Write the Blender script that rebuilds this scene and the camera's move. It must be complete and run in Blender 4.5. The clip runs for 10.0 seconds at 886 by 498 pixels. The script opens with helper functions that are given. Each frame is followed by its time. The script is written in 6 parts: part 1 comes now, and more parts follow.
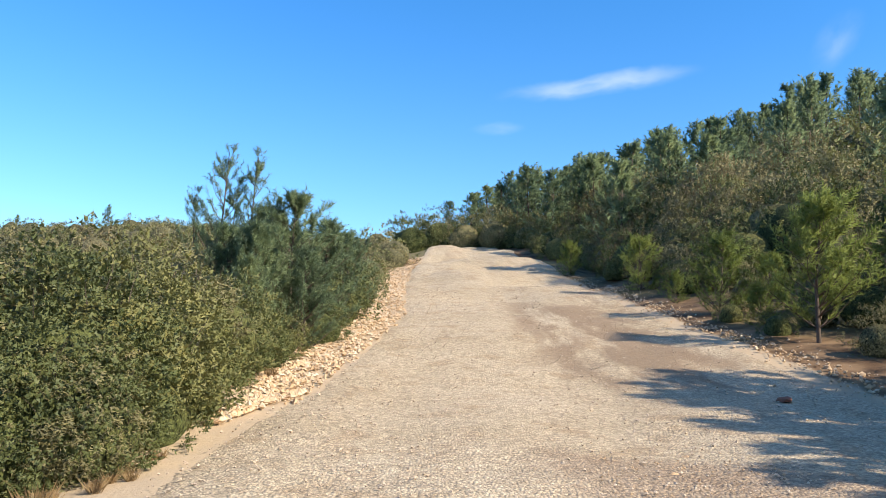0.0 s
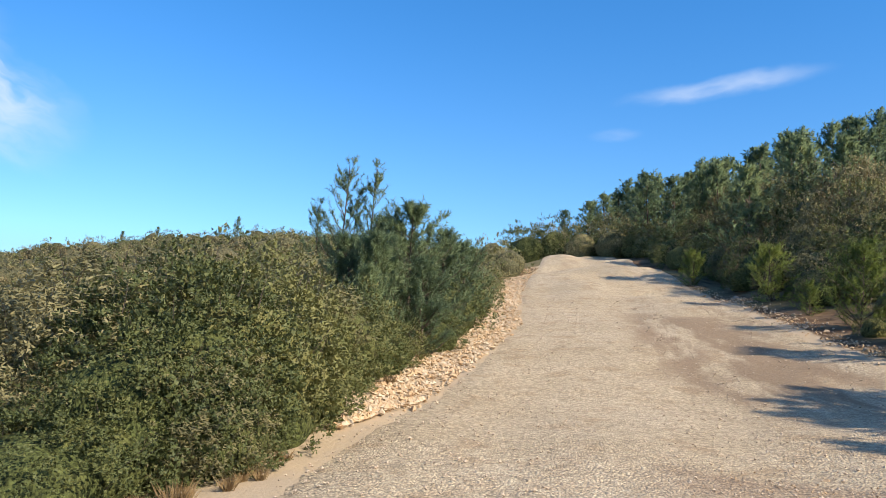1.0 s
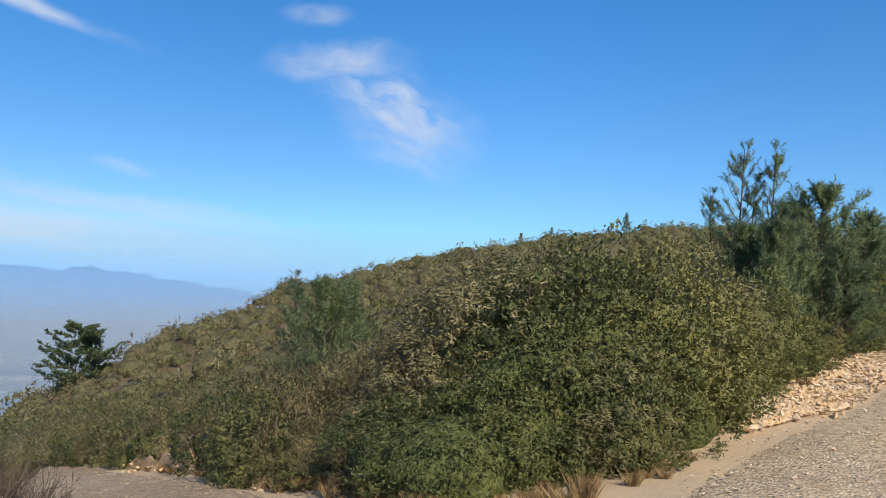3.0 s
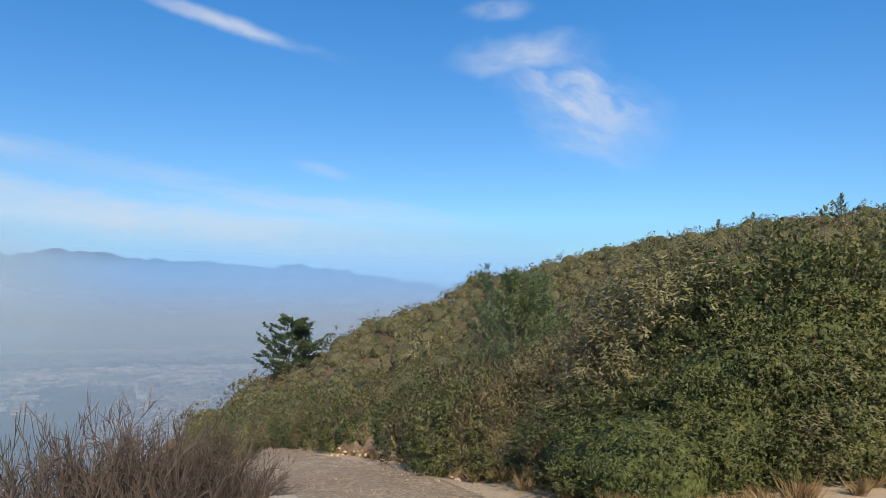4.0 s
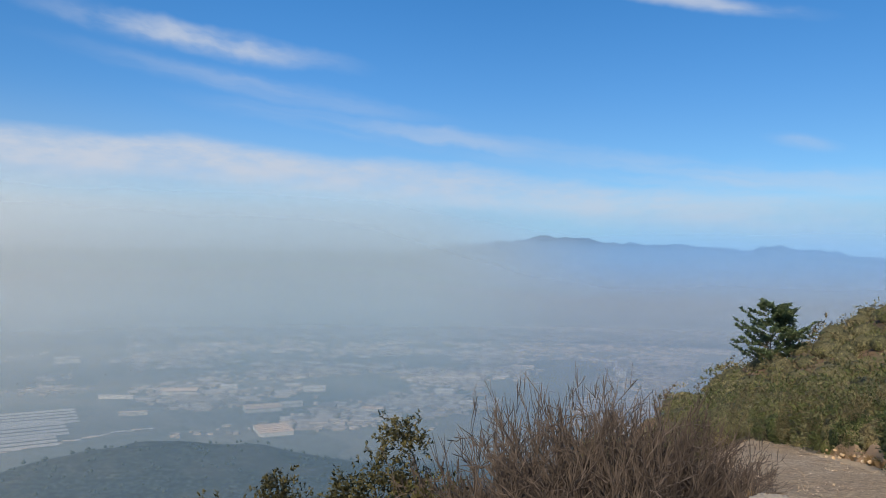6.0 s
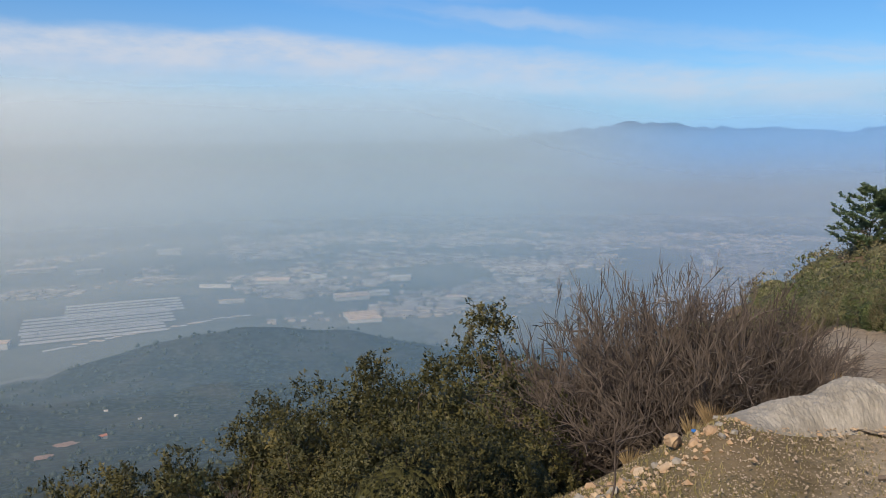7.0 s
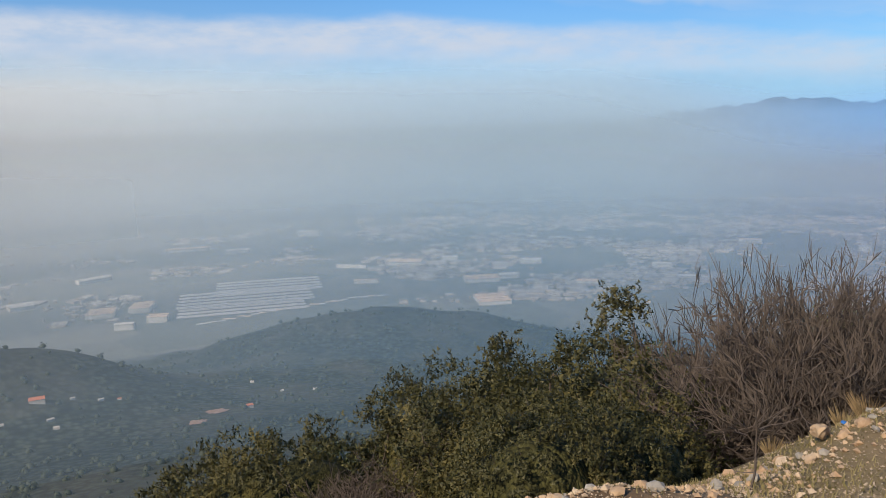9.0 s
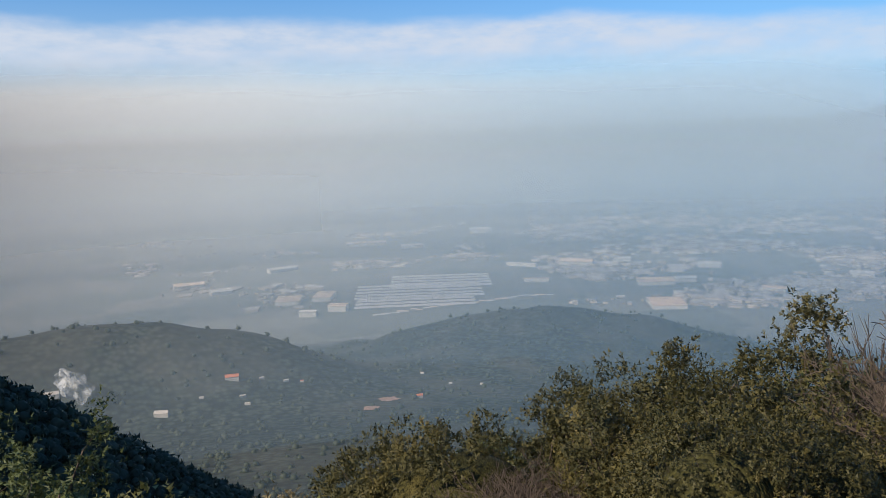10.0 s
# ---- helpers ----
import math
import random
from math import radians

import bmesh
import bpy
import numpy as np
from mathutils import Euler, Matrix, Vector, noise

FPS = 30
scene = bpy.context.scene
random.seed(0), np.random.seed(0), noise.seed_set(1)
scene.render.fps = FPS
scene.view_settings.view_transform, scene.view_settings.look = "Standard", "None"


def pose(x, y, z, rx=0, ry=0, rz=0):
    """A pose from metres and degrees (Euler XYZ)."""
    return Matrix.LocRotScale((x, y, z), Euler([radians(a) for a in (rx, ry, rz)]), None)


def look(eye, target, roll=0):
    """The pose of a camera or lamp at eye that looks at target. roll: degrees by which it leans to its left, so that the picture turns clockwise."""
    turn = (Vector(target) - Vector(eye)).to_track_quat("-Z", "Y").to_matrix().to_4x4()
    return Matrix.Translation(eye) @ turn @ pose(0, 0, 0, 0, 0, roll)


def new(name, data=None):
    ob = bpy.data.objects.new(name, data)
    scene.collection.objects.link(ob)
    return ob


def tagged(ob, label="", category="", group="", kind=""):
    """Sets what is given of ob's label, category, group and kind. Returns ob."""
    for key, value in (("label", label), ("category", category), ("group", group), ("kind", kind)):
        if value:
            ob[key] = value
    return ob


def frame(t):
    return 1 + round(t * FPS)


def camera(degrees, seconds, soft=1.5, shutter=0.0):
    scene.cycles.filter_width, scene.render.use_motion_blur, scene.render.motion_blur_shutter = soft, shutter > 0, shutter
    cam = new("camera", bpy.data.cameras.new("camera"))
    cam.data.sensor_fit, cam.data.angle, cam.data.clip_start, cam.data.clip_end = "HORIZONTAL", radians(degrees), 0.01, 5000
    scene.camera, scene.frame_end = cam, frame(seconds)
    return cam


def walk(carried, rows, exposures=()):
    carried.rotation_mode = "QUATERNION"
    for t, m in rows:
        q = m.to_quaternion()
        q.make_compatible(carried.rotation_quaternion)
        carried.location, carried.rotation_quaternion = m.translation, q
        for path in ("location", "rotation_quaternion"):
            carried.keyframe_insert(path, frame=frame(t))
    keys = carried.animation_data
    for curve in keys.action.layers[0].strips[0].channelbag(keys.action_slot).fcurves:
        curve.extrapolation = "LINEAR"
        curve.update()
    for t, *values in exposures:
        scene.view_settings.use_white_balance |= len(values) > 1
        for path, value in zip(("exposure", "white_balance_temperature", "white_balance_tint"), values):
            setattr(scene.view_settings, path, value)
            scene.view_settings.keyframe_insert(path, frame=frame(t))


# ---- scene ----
# ---- camera and its walk ----
EYE = 1.6
cam = camera(61.16, 10.0, 0.85)
# seconds, metres from the first eye, yaw, pitch, roll
ROWS = [
    (0.0, -0.000, 0.000, -0.000, 0.00, 4.39, 1.59),
    (0.5, -0.019, 0.012, -0.002, 5.06, 4.49, 1.87),
    (1.0, -0.038, 0.025, -0.003, 8.79, 4.82, 2.22),
    (1.5, -0.056, 0.037, -0.004, 18.81, 4.86, 2.30),
    (2.0, -0.075, 0.049, -0.006, 29.12, 4.43, 2.53),
    (3.3, -0.124, 0.082, -0.010, 41.15, 3.13, 1.51),
    (3.5, -0.141, 0.095, -0.004, 44.21, 2.90, 1.37),
    (4.0, -0.126, 0.085, -0.001, 52.22, 2.54, 0.92),
    (4.5, -0.137, 0.074, -0.004, 60.01, 2.48, 0.55),
    (5.0, -0.167, 0.082, -0.000, 70.55, 2.26, 0.42),
    (5.5, -0.221, 0.092, -0.009, 78.72, 1.83, 0.68),
    (6.0, -0.247, 0.096, -0.011, 87.22, 0.78, 0.58),
    (6.2, -0.224, 0.089, -0.011, 89.94, 0.24, 0.46),
    (7.3, -0.045, 0.063, 0.008, 93.80, -8.85, -0.90),
    (7.5, -0.025, 0.063, 0.008, 93.95, -8.77, -0.90),
    (8.0, -0.052, 0.059, 0.007, 98.61, -8.39, -1.61),
    (8.5, -0.020, 0.050, 0.004, 101.51, -8.32, -1.68),
    (9.0, 0.004, 0.047, 0.002, 103.52, -8.71, -1.63),
    (9.5, 0.004, 0.042, 0.003, 105.68, -8.75, -1.88),
    (10.0, 0.017, 0.025, -0.004, 116.62, -8.43, -2.03),
]
walk(cam, [(t, pose(x, y, EYE + z, 90 + pitch, 0, yaw) @ pose(0, 0, 0, 0, 0, roll)) for t, x, y, z, yaw, pitch, roll in ROWS],
     [(0.0, 1.02), (0.5, 0.83), (1.0, 0.77), (1.5, 0.66), (2.0, 0.52), (3.5, 0.36), (4.5, 0.27), (5.0, 0.20), (6.0, 0.14), (7.5, 0.23), (8.5, 0.22), (10.0, 0.33)])

# ---- light ----
SUN_AZ, SUN_EL = -118.0, 37.0          # degrees, azimuths turn left from the road's axis


def bearing(az, r, z=0.0):
    a = radians(az)
    return Vector((-math.sin(a) * r, math.cos(a) * r, z))


sun = new("sun", bpy.data.lights.new("sun", "SUN"))
sun.data.energy, sun.data.angle, sun.data.color = 3.9, radians(0.55), (1.0, 0.87, 0.70)
sun.matrix_world = look(bearing(SUN_AZ, 50, 50 * math.tan(radians(SUN_EL))), (0, 0, 0))


class Nodes:
    """Short hand for a node tree."""

    def __init__(self, tree):
        self.tree = tree
        tree.nodes.clear()

    def add(self, kind, **sets):
        n = self.tree.nodes.new(kind)
        for k, v in sets.items():
            if k == "op":
                n.operation = v
            elif k == "blend":
                n.blend_type = v
            elif k == "dtype":
                n.data_type = v
        return n

    def put(self, socket, value):
        if isinstance(value, bpy.types.NodeSocket):
            self.tree.links.new(value, socket)
        elif value is not None:
            socket.default_value = value

    def math(self, op, a, b=None, c=None, clamp=False):
        n = self.add("ShaderNodeMath", op=op)
        n.use_clamp = clamp
        for i, v in enumerate((a, b, c)):
            self.put(n.inputs[i], v)
        return n.outputs[0]

    def span(self, v, lo, hi, smooth=True):
        n = self.add("ShaderNodeMapRange")
        n.interpolation_type = "SMOOTHSTEP" if smooth else "LINEAR"
        self.put(n.inputs["Value"], v)
        self.put(n.inputs["From Min"], lo)
        self.put(n.inputs["From Max"], hi)
        return n.outputs[0]

    def mix(self, fac, a, b, blend="MIX"):
        n = self.add("ShaderNodeMixRGB", blend=blend)
        self.put(n.inputs[0], fac)
        for s, v in ((n.inputs[1], a), (n.inputs[2], b)):
            self.put(s, (*v, 1.0) if isinstance(v, tuple) and len(v) == 3 else v)
        return n.outputs[0]

    def noise(self, vec, scale, detail=4.0, rough=0.55, distort=0.0):
        n = self.add("ShaderNodeTexNoise")
        self.put(n.inputs["Vector"], vec)
        self.put(n.inputs["Scale"], scale)
        self.put(n.inputs["Detail"], detail)
        self.put(n.inputs["Roughness"], rough)
        self.put(n.inputs["Distortion"], distort)
        return n.outputs[0]

    def vec(self, x, y, z):
        n = self.add("ShaderNodeCombineXYZ")
        for s, v in zip(n.inputs, (x, y, z)):
            self.put(s, v)
        return n.outputs[0]

    def xyz(self, v):
        n = self.add("ShaderNodeSeparateXYZ")
        self.put(n.inputs[0], v)
        return n.outputs

    def az_el(self, v):
        """Degrees to the left of the road's axis and above the level, of a direction from the origin."""
        x, y, z = self.xyz(v)
        az = self.math("MULTIPLY", self.math("ARCTAN2", self.math("MULTIPLY", x, -1.0), y), 57.29578)
        flat = self.math("SQRT", self.math("ADD", self.math("MULTIPLY", x, x), self.math("MULTIPLY", y, y)))
        return az, self.math("MULTIPLY", self.math("ARCTAN2", z, flat), 57.29578)


# ---- sky ----
world = bpy.data.worlds.new("sky")
scene.world = world
world.use_nodes = True
w = Nodes(world.node_tree)
sky = w.add("ShaderNodeTexSky")
sky.sky_type, sky.sun_disc = "NISHITA", False
sky.sun_elevation, sky.sun_rotation = radians(SUN_EL), radians(-SUN_AZ)
sky.altitude, sky.air_density, sky.dust_density, sky.ozone_density = 400, 1.0, 0.6, 2.5
SKY = 0.12
coord = w.add("ShaderNodeTexCoord").outputs["Generated"]
az, el = w.az_el(coord)


def cloud(az0, el0, length, width, tilt, gain, stretch=3.0, seed=0.0, soft=0.9):
    """A wisp at a bearing and height, its long axis tilted upwards to the left, in degrees."""
    c, s = math.cos(radians(tilt)), math.sin(radians(tilt))
    da, de = w.math("SUBTRACT", az, az0), w.math("SUBTRACT", el, el0)
    u = w.math("ADD", w.math("MULTIPLY", da, c), w.math("MULTIPLY", de, s))
    v = w.math("SUBTRACT", w.math("MULTIPLY", de, c), w.math("MULTIPLY", da, s))
    warp = w.noise(w.vec(w.math("MULTIPLY", u, 0.25), w.math("MULTIPLY", v, 0.4), seed), 1.0, 3.0)
    v = w.math("ADD", v, w.math("MULTIPLY", w.math("SUBTRACT", warp, 0.5), width * 1.1))
    un, vn = w.math("DIVIDE", u, length), w.math("DIVIDE", v, width)
    d = w.math("SQRT", w.math("ADD", w.math("MULTIPLY", un, un), w.math("MULTIPLY", vn, vn)))
    body = w.span(d, 1.0, 1.0 - soft)
    grain = w.noise(w.vec(w.math("MULTIPLY", u, 1.0 / stretch), v, seed + 7.0), 0.7, 4.0, 0.5)
    return w.math("MULTIPLY", w.math("MULTIPLY", body, w.span(grain, 0.16, 0.74)), gain)


wisps = [
    cloud(46.2, 17.0, 7.0, 1.9, -6, 0.75, 3.0, 1.0, 1.0), cloud(41.8, 13.9, 8.5, 3.6, 24, 0.95, 3.4, 2.0, 1.0), cloud(41.2, 10.9, 6.5, 2.4, 16, 0.55, 3.0, 3.0, 1.0),
    cloud(48.3, 20.2, 3.4, 1.0, -4, 0.5, 2.0, 4.0), cloud(68.3, 18.2, 10.0, 0.75, 12, 0.75, 4.0, 5.0), cloud(105.5, 15.5, 14.0, 1.3, 6, 0.85, 3.0, 6.0),
    cloud(101.0, 12.4, 18.0, 1.2, 8, 0.32, 9.0, 8.0), cloud(-11.5, 16.7, 8.5, 0.95, -6, 0.55, 4.0, 9.0), cloud(-28.0, 18.4, 2.6, 1.5, -50, 0.18, 2.0, 10.0), cloud(-4.0, 13.6, 2.4, 0.6, -4, 0.2, 3.0, 15.0),
    cloud(61.5, 8.3, 3.2, 0.8, 12, 0.35, 3.0, 11.0), cloud(88.0, 9.2, 22.0, 1.3, 7, 0.45, 9.0, 12.0), cloud(66.0, 6.0, 24.0, 1.6, 6, 0.5, 7.0, 14.0), cloud(57.5, 5.8, 3.5, 0.6, 6, 0.4, 3.0, 16.0),
]
veil = wisps[0]
for c in wisps[1:]:
    veil = w.math("MAXIMUM", veil, c)
# the long bank of cloud over the valley
edge = w.math("MULTIPLY_ADD", w.math("SUBTRACT", w.noise(w.vec(w.math("MULTIPLY", az, 0.09), w.math("MULTIPLY", el, 0.25), 2.0), 1.0, 5.0), 0.5), 2.6, w.math("SUBTRACT", el, w.math("MULTIPLY", w.math("MINIMUM", w.math("MAXIMUM", w.math("SUBTRACT", az, 92.0), -34.0), 14.0), 0.085)))
bank = w.math("MULTIPLY", w.span(edge, 8.0, 6.5), w.span(edge, 3.2, 5.4))
bank = w.math("MULTIPLY", bank, w.math("MULTIPLY", w.span(az, 42.0, 74.0), w.math("MULTIPLY_ADD", w.span(az, 80.0, 108.0), 0.25, 0.75)))
puff = w.noise(w.vec(w.math("MULTIPLY", az, 0.35), el, 5.0), 0.9, 5.0, 0.6)
veil = w.math("MAXIMUM", veil, w.math("MULTIPLY", bank, w.math("MULTIPLY_ADD", w.span(puff, 0.25, 0.7), 0.45, 0.5)))
# the air thickens towards the valley and the level
thick = w.math("MULTIPLY", w.span(el, 13.0, 1.0), w.span(az, 20.0, 120.0))
low = w.span(el, 5.5, 3.0)
far_left = w.span(az, 78.0, 98.0)
thick = w.math("MAXIMUM", w.math("MULTIPLY", thick, 0.45), w.math("MULTIPLY", low, w.math("MULTIPLY_ADD", far_left, 0.5, 0.45)))
thick = w.math("MULTIPLY", thick, w.span(az, 10.0, 60.0))
pale = w.mix(w.span(az, 60.0, 150.0), (0.185, 0.345, 0.555), (0.53, 0.555, 0.58))
tint = w.mix(w.span(el, 26.0, 2.0), (SKY * 0.27, SKY * 0.74, SKY * 1.10), (SKY * 0.44, SKY * 0.69, SKY * 0.93))
# hazy air is whiter round the sun
sx, sy, sz = bearing(SUN_AZ, math.cos(radians(SUN_EL)), math.sin(radians(SUN_EL)))
cx, cy, cz = w.xyz(coord)
toward = w.math("ADD", w.math("ADD", w.math("MULTIPLY", cx, sx), w.math("MULTIPLY", cy, sy)), w.math("MULTIPLY", cz, sz))
tint = w.mix(w.span(toward, 0.52, 0.97), tint, (SKY * 1.05, SKY * 1.0, SKY * 0.95))
tone = w.mix(1.0, sky.outputs[0], tint, "MULTIPLY")
deep = w.math("MULTIPLY", w.math("MULTIPLY", w.span(az, 28.0, 56.0), w.span(az, 104.0, 78.0)), w.span(el, 0.0, 11.0))
tone = w.mix(w.math("MULTIPLY", deep, 0.12), tone, (0.0, 0.0, 0.0))
air = w.mix(thick, tone, pale)
air = w.mix(veil, air, (0.51, 0.56, 0.65))
back = w.add("ShaderNodeBackground")
w.put(back.inputs[0], air)
back.inputs[1].default_value = 1.0
w.put(w.add("ShaderNodeOutputWorld").inputs[0], back.outputs[0])


# ---- materials ----
def material(name):
    m = bpy.data.materials.new(name)
    m.use_nodes = True
    return m, Nodes(m.node_tree)


def finish(n, color, rough=0.8, height=None, bump=0.3, distance=0.02, through_light=0.0, metal=0.0, spec=0.3):
    b = n.add("ShaderNodeBsdfPrincipled")
    n.put(b.inputs["Base Color"], color if not (isinstance(color, tuple) and len(color) == 3) else (*color, 1.0))
    n.put(b.inputs["Roughness"], rough)
    n.put(b.inputs["Metallic"], metal)
    n.put(b.inputs["Specular IOR Level"], spec)
    if height is not None:
        k = n.add("ShaderNodeBump")
        k.inputs["Strength"].default_value, k.inputs["Distance"].default_value = bump, distance
        n.put(k.inputs["Height"], height)
        n.put(b.inputs["Normal"], k.outputs[0])
    last = b.outputs[0]
    if through_light:
        t = n.add("ShaderNodeBsdfTranslucent")
        n.put(t.inputs[0], color if not (isinstance(color, tuple) and len(color) == 3) else (*color, 1.0))
        mixed = n.add("ShaderNodeMixShader")
        mixed.inputs[0].default_value = through_light
        n.put(mixed.inputs[1], last)
        n.put(mixed.inputs[2], t.outputs[0])
        last = mixed.outputs[0]
    n.put(n.add("ShaderNodeOutputMaterial").inputs[0], last)


def foliage(name, dark, mid, light, rough=0.6, through_light=0.28, patch=1.2, grain=0.0):
    """Leaves that differ one by one, and by patches of the crown."""
    m, n = material(name)
    geo = n.add("ShaderNodeNewGeometry")
    obj = n.add("ShaderNodeObjectInfo")
    pos = geo.outputs["Position"]
    patchy = n.math("ADD", n.math("MULTIPLY", n.noise(pos, patch, 3.0), 0.6), n.math("MULTIPLY", n.noise(pos, patch * 0.3, 2.0), 0.5))
    tone = n.math("ADD", n.math("MULTIPLY", geo.outputs["Random Per Island"], 0.24), n.math("MULTIPLY", patchy, 0.80))
    tone = n.math("ADD", tone, n.math("MULTIPLY", n.math("SUBTRACT", obj.outputs["Random"], 0.5), 0.3))
    r = n.add("ShaderNodeValToRGB")
    e = r.color_ramp.elements
    e[0].position, e[0].color = 0.18, (*dark, 1)
    e[1].position, e[1].color = 0.9, (*light, 1)
    k = e.new(0.52)
    k.color = (*mid, 1)
    n.put(r.inputs[0], tone)
    if grain:
        v, v2 = n.add("ShaderNodeTexVoronoi"), n.add("ShaderNodeTexVoronoi")
        stretched = n.add("ShaderNodeMapping")
        stretched.inputs["Scale"].default_value = (1.0, 1.0, 0.6)
        n.put(stretched.inputs["Vector"], n.mix(0.03, pos, n.add("ShaderNodeTexNoise").outputs["Color"]))
        for q, k_ in ((v, grain), (v2, grain * 2.3)):
            n.put(q.inputs["Vector"], stretched.outputs[0])
            q.inputs["Scale"].default_value = k_
        # darkened cells paint the shade among leaves onto a solid body
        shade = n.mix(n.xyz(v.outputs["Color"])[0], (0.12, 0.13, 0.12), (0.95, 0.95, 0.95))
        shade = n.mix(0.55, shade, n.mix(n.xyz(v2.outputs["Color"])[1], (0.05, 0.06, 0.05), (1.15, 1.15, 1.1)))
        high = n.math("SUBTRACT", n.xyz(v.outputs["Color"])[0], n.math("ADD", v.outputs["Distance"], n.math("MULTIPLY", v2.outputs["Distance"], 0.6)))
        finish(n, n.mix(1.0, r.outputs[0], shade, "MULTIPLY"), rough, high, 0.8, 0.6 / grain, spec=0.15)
        return m
    finish(n, r.outputs[0], rough, through_light=through_light, spec=0.35)
    return m


LEAF_GREEN = foliage("kermes_oak_leaves", (0.044, 0.064, 0.026), (0.118, 0.14, 0.048), (0.25, 0.235, 0.084))
LEAF_OLIVE = foliage("olive_maquis_leaves", (0.085, 0.084, 0.038), (0.215, 0.198, 0.092), (0.36, 0.315, 0.155))
LEAF_BROWN = foliage("dry_maquis_leaves", (0.08, 0.064, 0.031), (0.19, 0.155, 0.075), (0.3, 0.24, 0.122))
LEAF_OAK = foliage("evergreen_oak_leaves", (0.025, 0.028, 0.01), (0.084, 0.077, 0.025), (0.19, 0.15, 0.048))
NEEDLES = foliage("pine_needles", (0.082, 0.135, 0.08), (0.205, 0.28, 0.15), (0.36, 0.43, 0.195), patch=0.7, through_light=0.55)
NEEDLES_YOUNG = foliage("young_pine_needles", (0.0864, 0.129, 0.036), (0.215, 0.274, 0.0675), (0.369, 0.417, 0.11), patch=0.9, through_light=0.55)
WOODS = foliage("far_woods_leaves", (0.024, 0.034, 0.02), (0.046, 0.058, 0.032), (0.082, 0.088, 0.048), patch=0.03)


# leaf-coloured bodies inside the bushes, their inner shade painted in by grain
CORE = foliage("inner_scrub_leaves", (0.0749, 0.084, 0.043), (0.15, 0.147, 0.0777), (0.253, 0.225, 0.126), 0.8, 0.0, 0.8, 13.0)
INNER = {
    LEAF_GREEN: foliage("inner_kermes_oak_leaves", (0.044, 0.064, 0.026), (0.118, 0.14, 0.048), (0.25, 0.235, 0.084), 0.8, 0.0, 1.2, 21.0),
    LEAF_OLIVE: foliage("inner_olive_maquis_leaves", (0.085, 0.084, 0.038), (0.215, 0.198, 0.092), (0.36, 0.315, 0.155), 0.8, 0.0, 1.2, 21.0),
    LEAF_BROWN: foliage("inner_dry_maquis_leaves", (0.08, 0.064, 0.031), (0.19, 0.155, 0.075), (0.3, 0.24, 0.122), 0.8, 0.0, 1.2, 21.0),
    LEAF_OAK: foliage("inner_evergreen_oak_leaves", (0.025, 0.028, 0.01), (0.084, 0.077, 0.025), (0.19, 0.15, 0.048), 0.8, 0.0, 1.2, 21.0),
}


def bark(name, a, b, scale=14.0):
    m, n = material(name)
    pos = n.add("ShaderNodeNewGeometry").outputs["Position"]
    rnd = n.add("ShaderNodeNewGeometry").outputs["Random Per Island"]
    k = n.noise(pos, scale, 5.0, 0.65)
    finish(n, n.mix(n.math("ADD", n.math("MULTIPLY", k, 0.7), n.math("MULTIPLY", rnd, 0.4)), a, b), 0.9, k, 0.5, 0.01)
    return m


BARK = bark("grey_brown_bark", (0.06, 0.045, 0.035), (0.17, 0.13, 0.10))
TWIG = bark("bare_grey_twigs", (0.030, 0.023, 0.018), (0.150, 0.115, 0.092), 9.0)
STRAW = foliage("dry_grass_blades", (0.156, 0.102, 0.048), (0.3, 0.204, 0.102), (0.432, 0.324, 0.168), 0.7, 0.3)


def stone(name, a, b, c, scale=6.0):
    m, n = material(name)
    geo = n.add("ShaderNodeNewGeometry")
    pos, rnd = geo.outputs["Position"], n.add("ShaderNodeObjectInfo").outputs["Random"]
    k = n.noise(pos, scale, 6.0, 0.62)
    f = n.noise(pos, scale * 9, 4.0, 0.6)
    col = n.mix(n.span(k, 0.35, 0.68), a, b)
    pick = n.math("ADD", n.math("MULTIPLY", rnd, 0.6), n.math("MULTIPLY", geo.outputs["Random Per Island"], 0.6))
    col = n.mix(n.span(pick, 0.55, 1.0), col, c)
    finish(n, n.mix(0.35, col, n.mix(f, (0.1, 0.09, 0.08), (0.8, 0.75, 0.7)), "OVERLAY"), 0.9, n.math("ADD", k, n.math("MULTIPLY", f, 0.4)), 0.6, 0.02)
    return m


RUBBLE = stone("pale_orange_limestone", (0.54, 0.43, 0.30), (0.64, 0.56, 0.43), (0.52, 0.37, 0.22))
BANK_GRAVEL = stone("bank_gravel", (0.30, 0.225, 0.15), (0.44, 0.355, 0.255), (0.34, 0.235, 0.14))
GRAVEL_STONE = stone("grey_beige_gravel", (0.466, 0.379, 0.283), (0.64, 0.534, 0.408), (0.535, 0.401, 0.274))
WHITE_ROCK = stone("white_limestone", (0.255, 0.228, 0.185), (0.37, 0.335, 0.28), (0.32, 0.285, 0.235), 5.0)


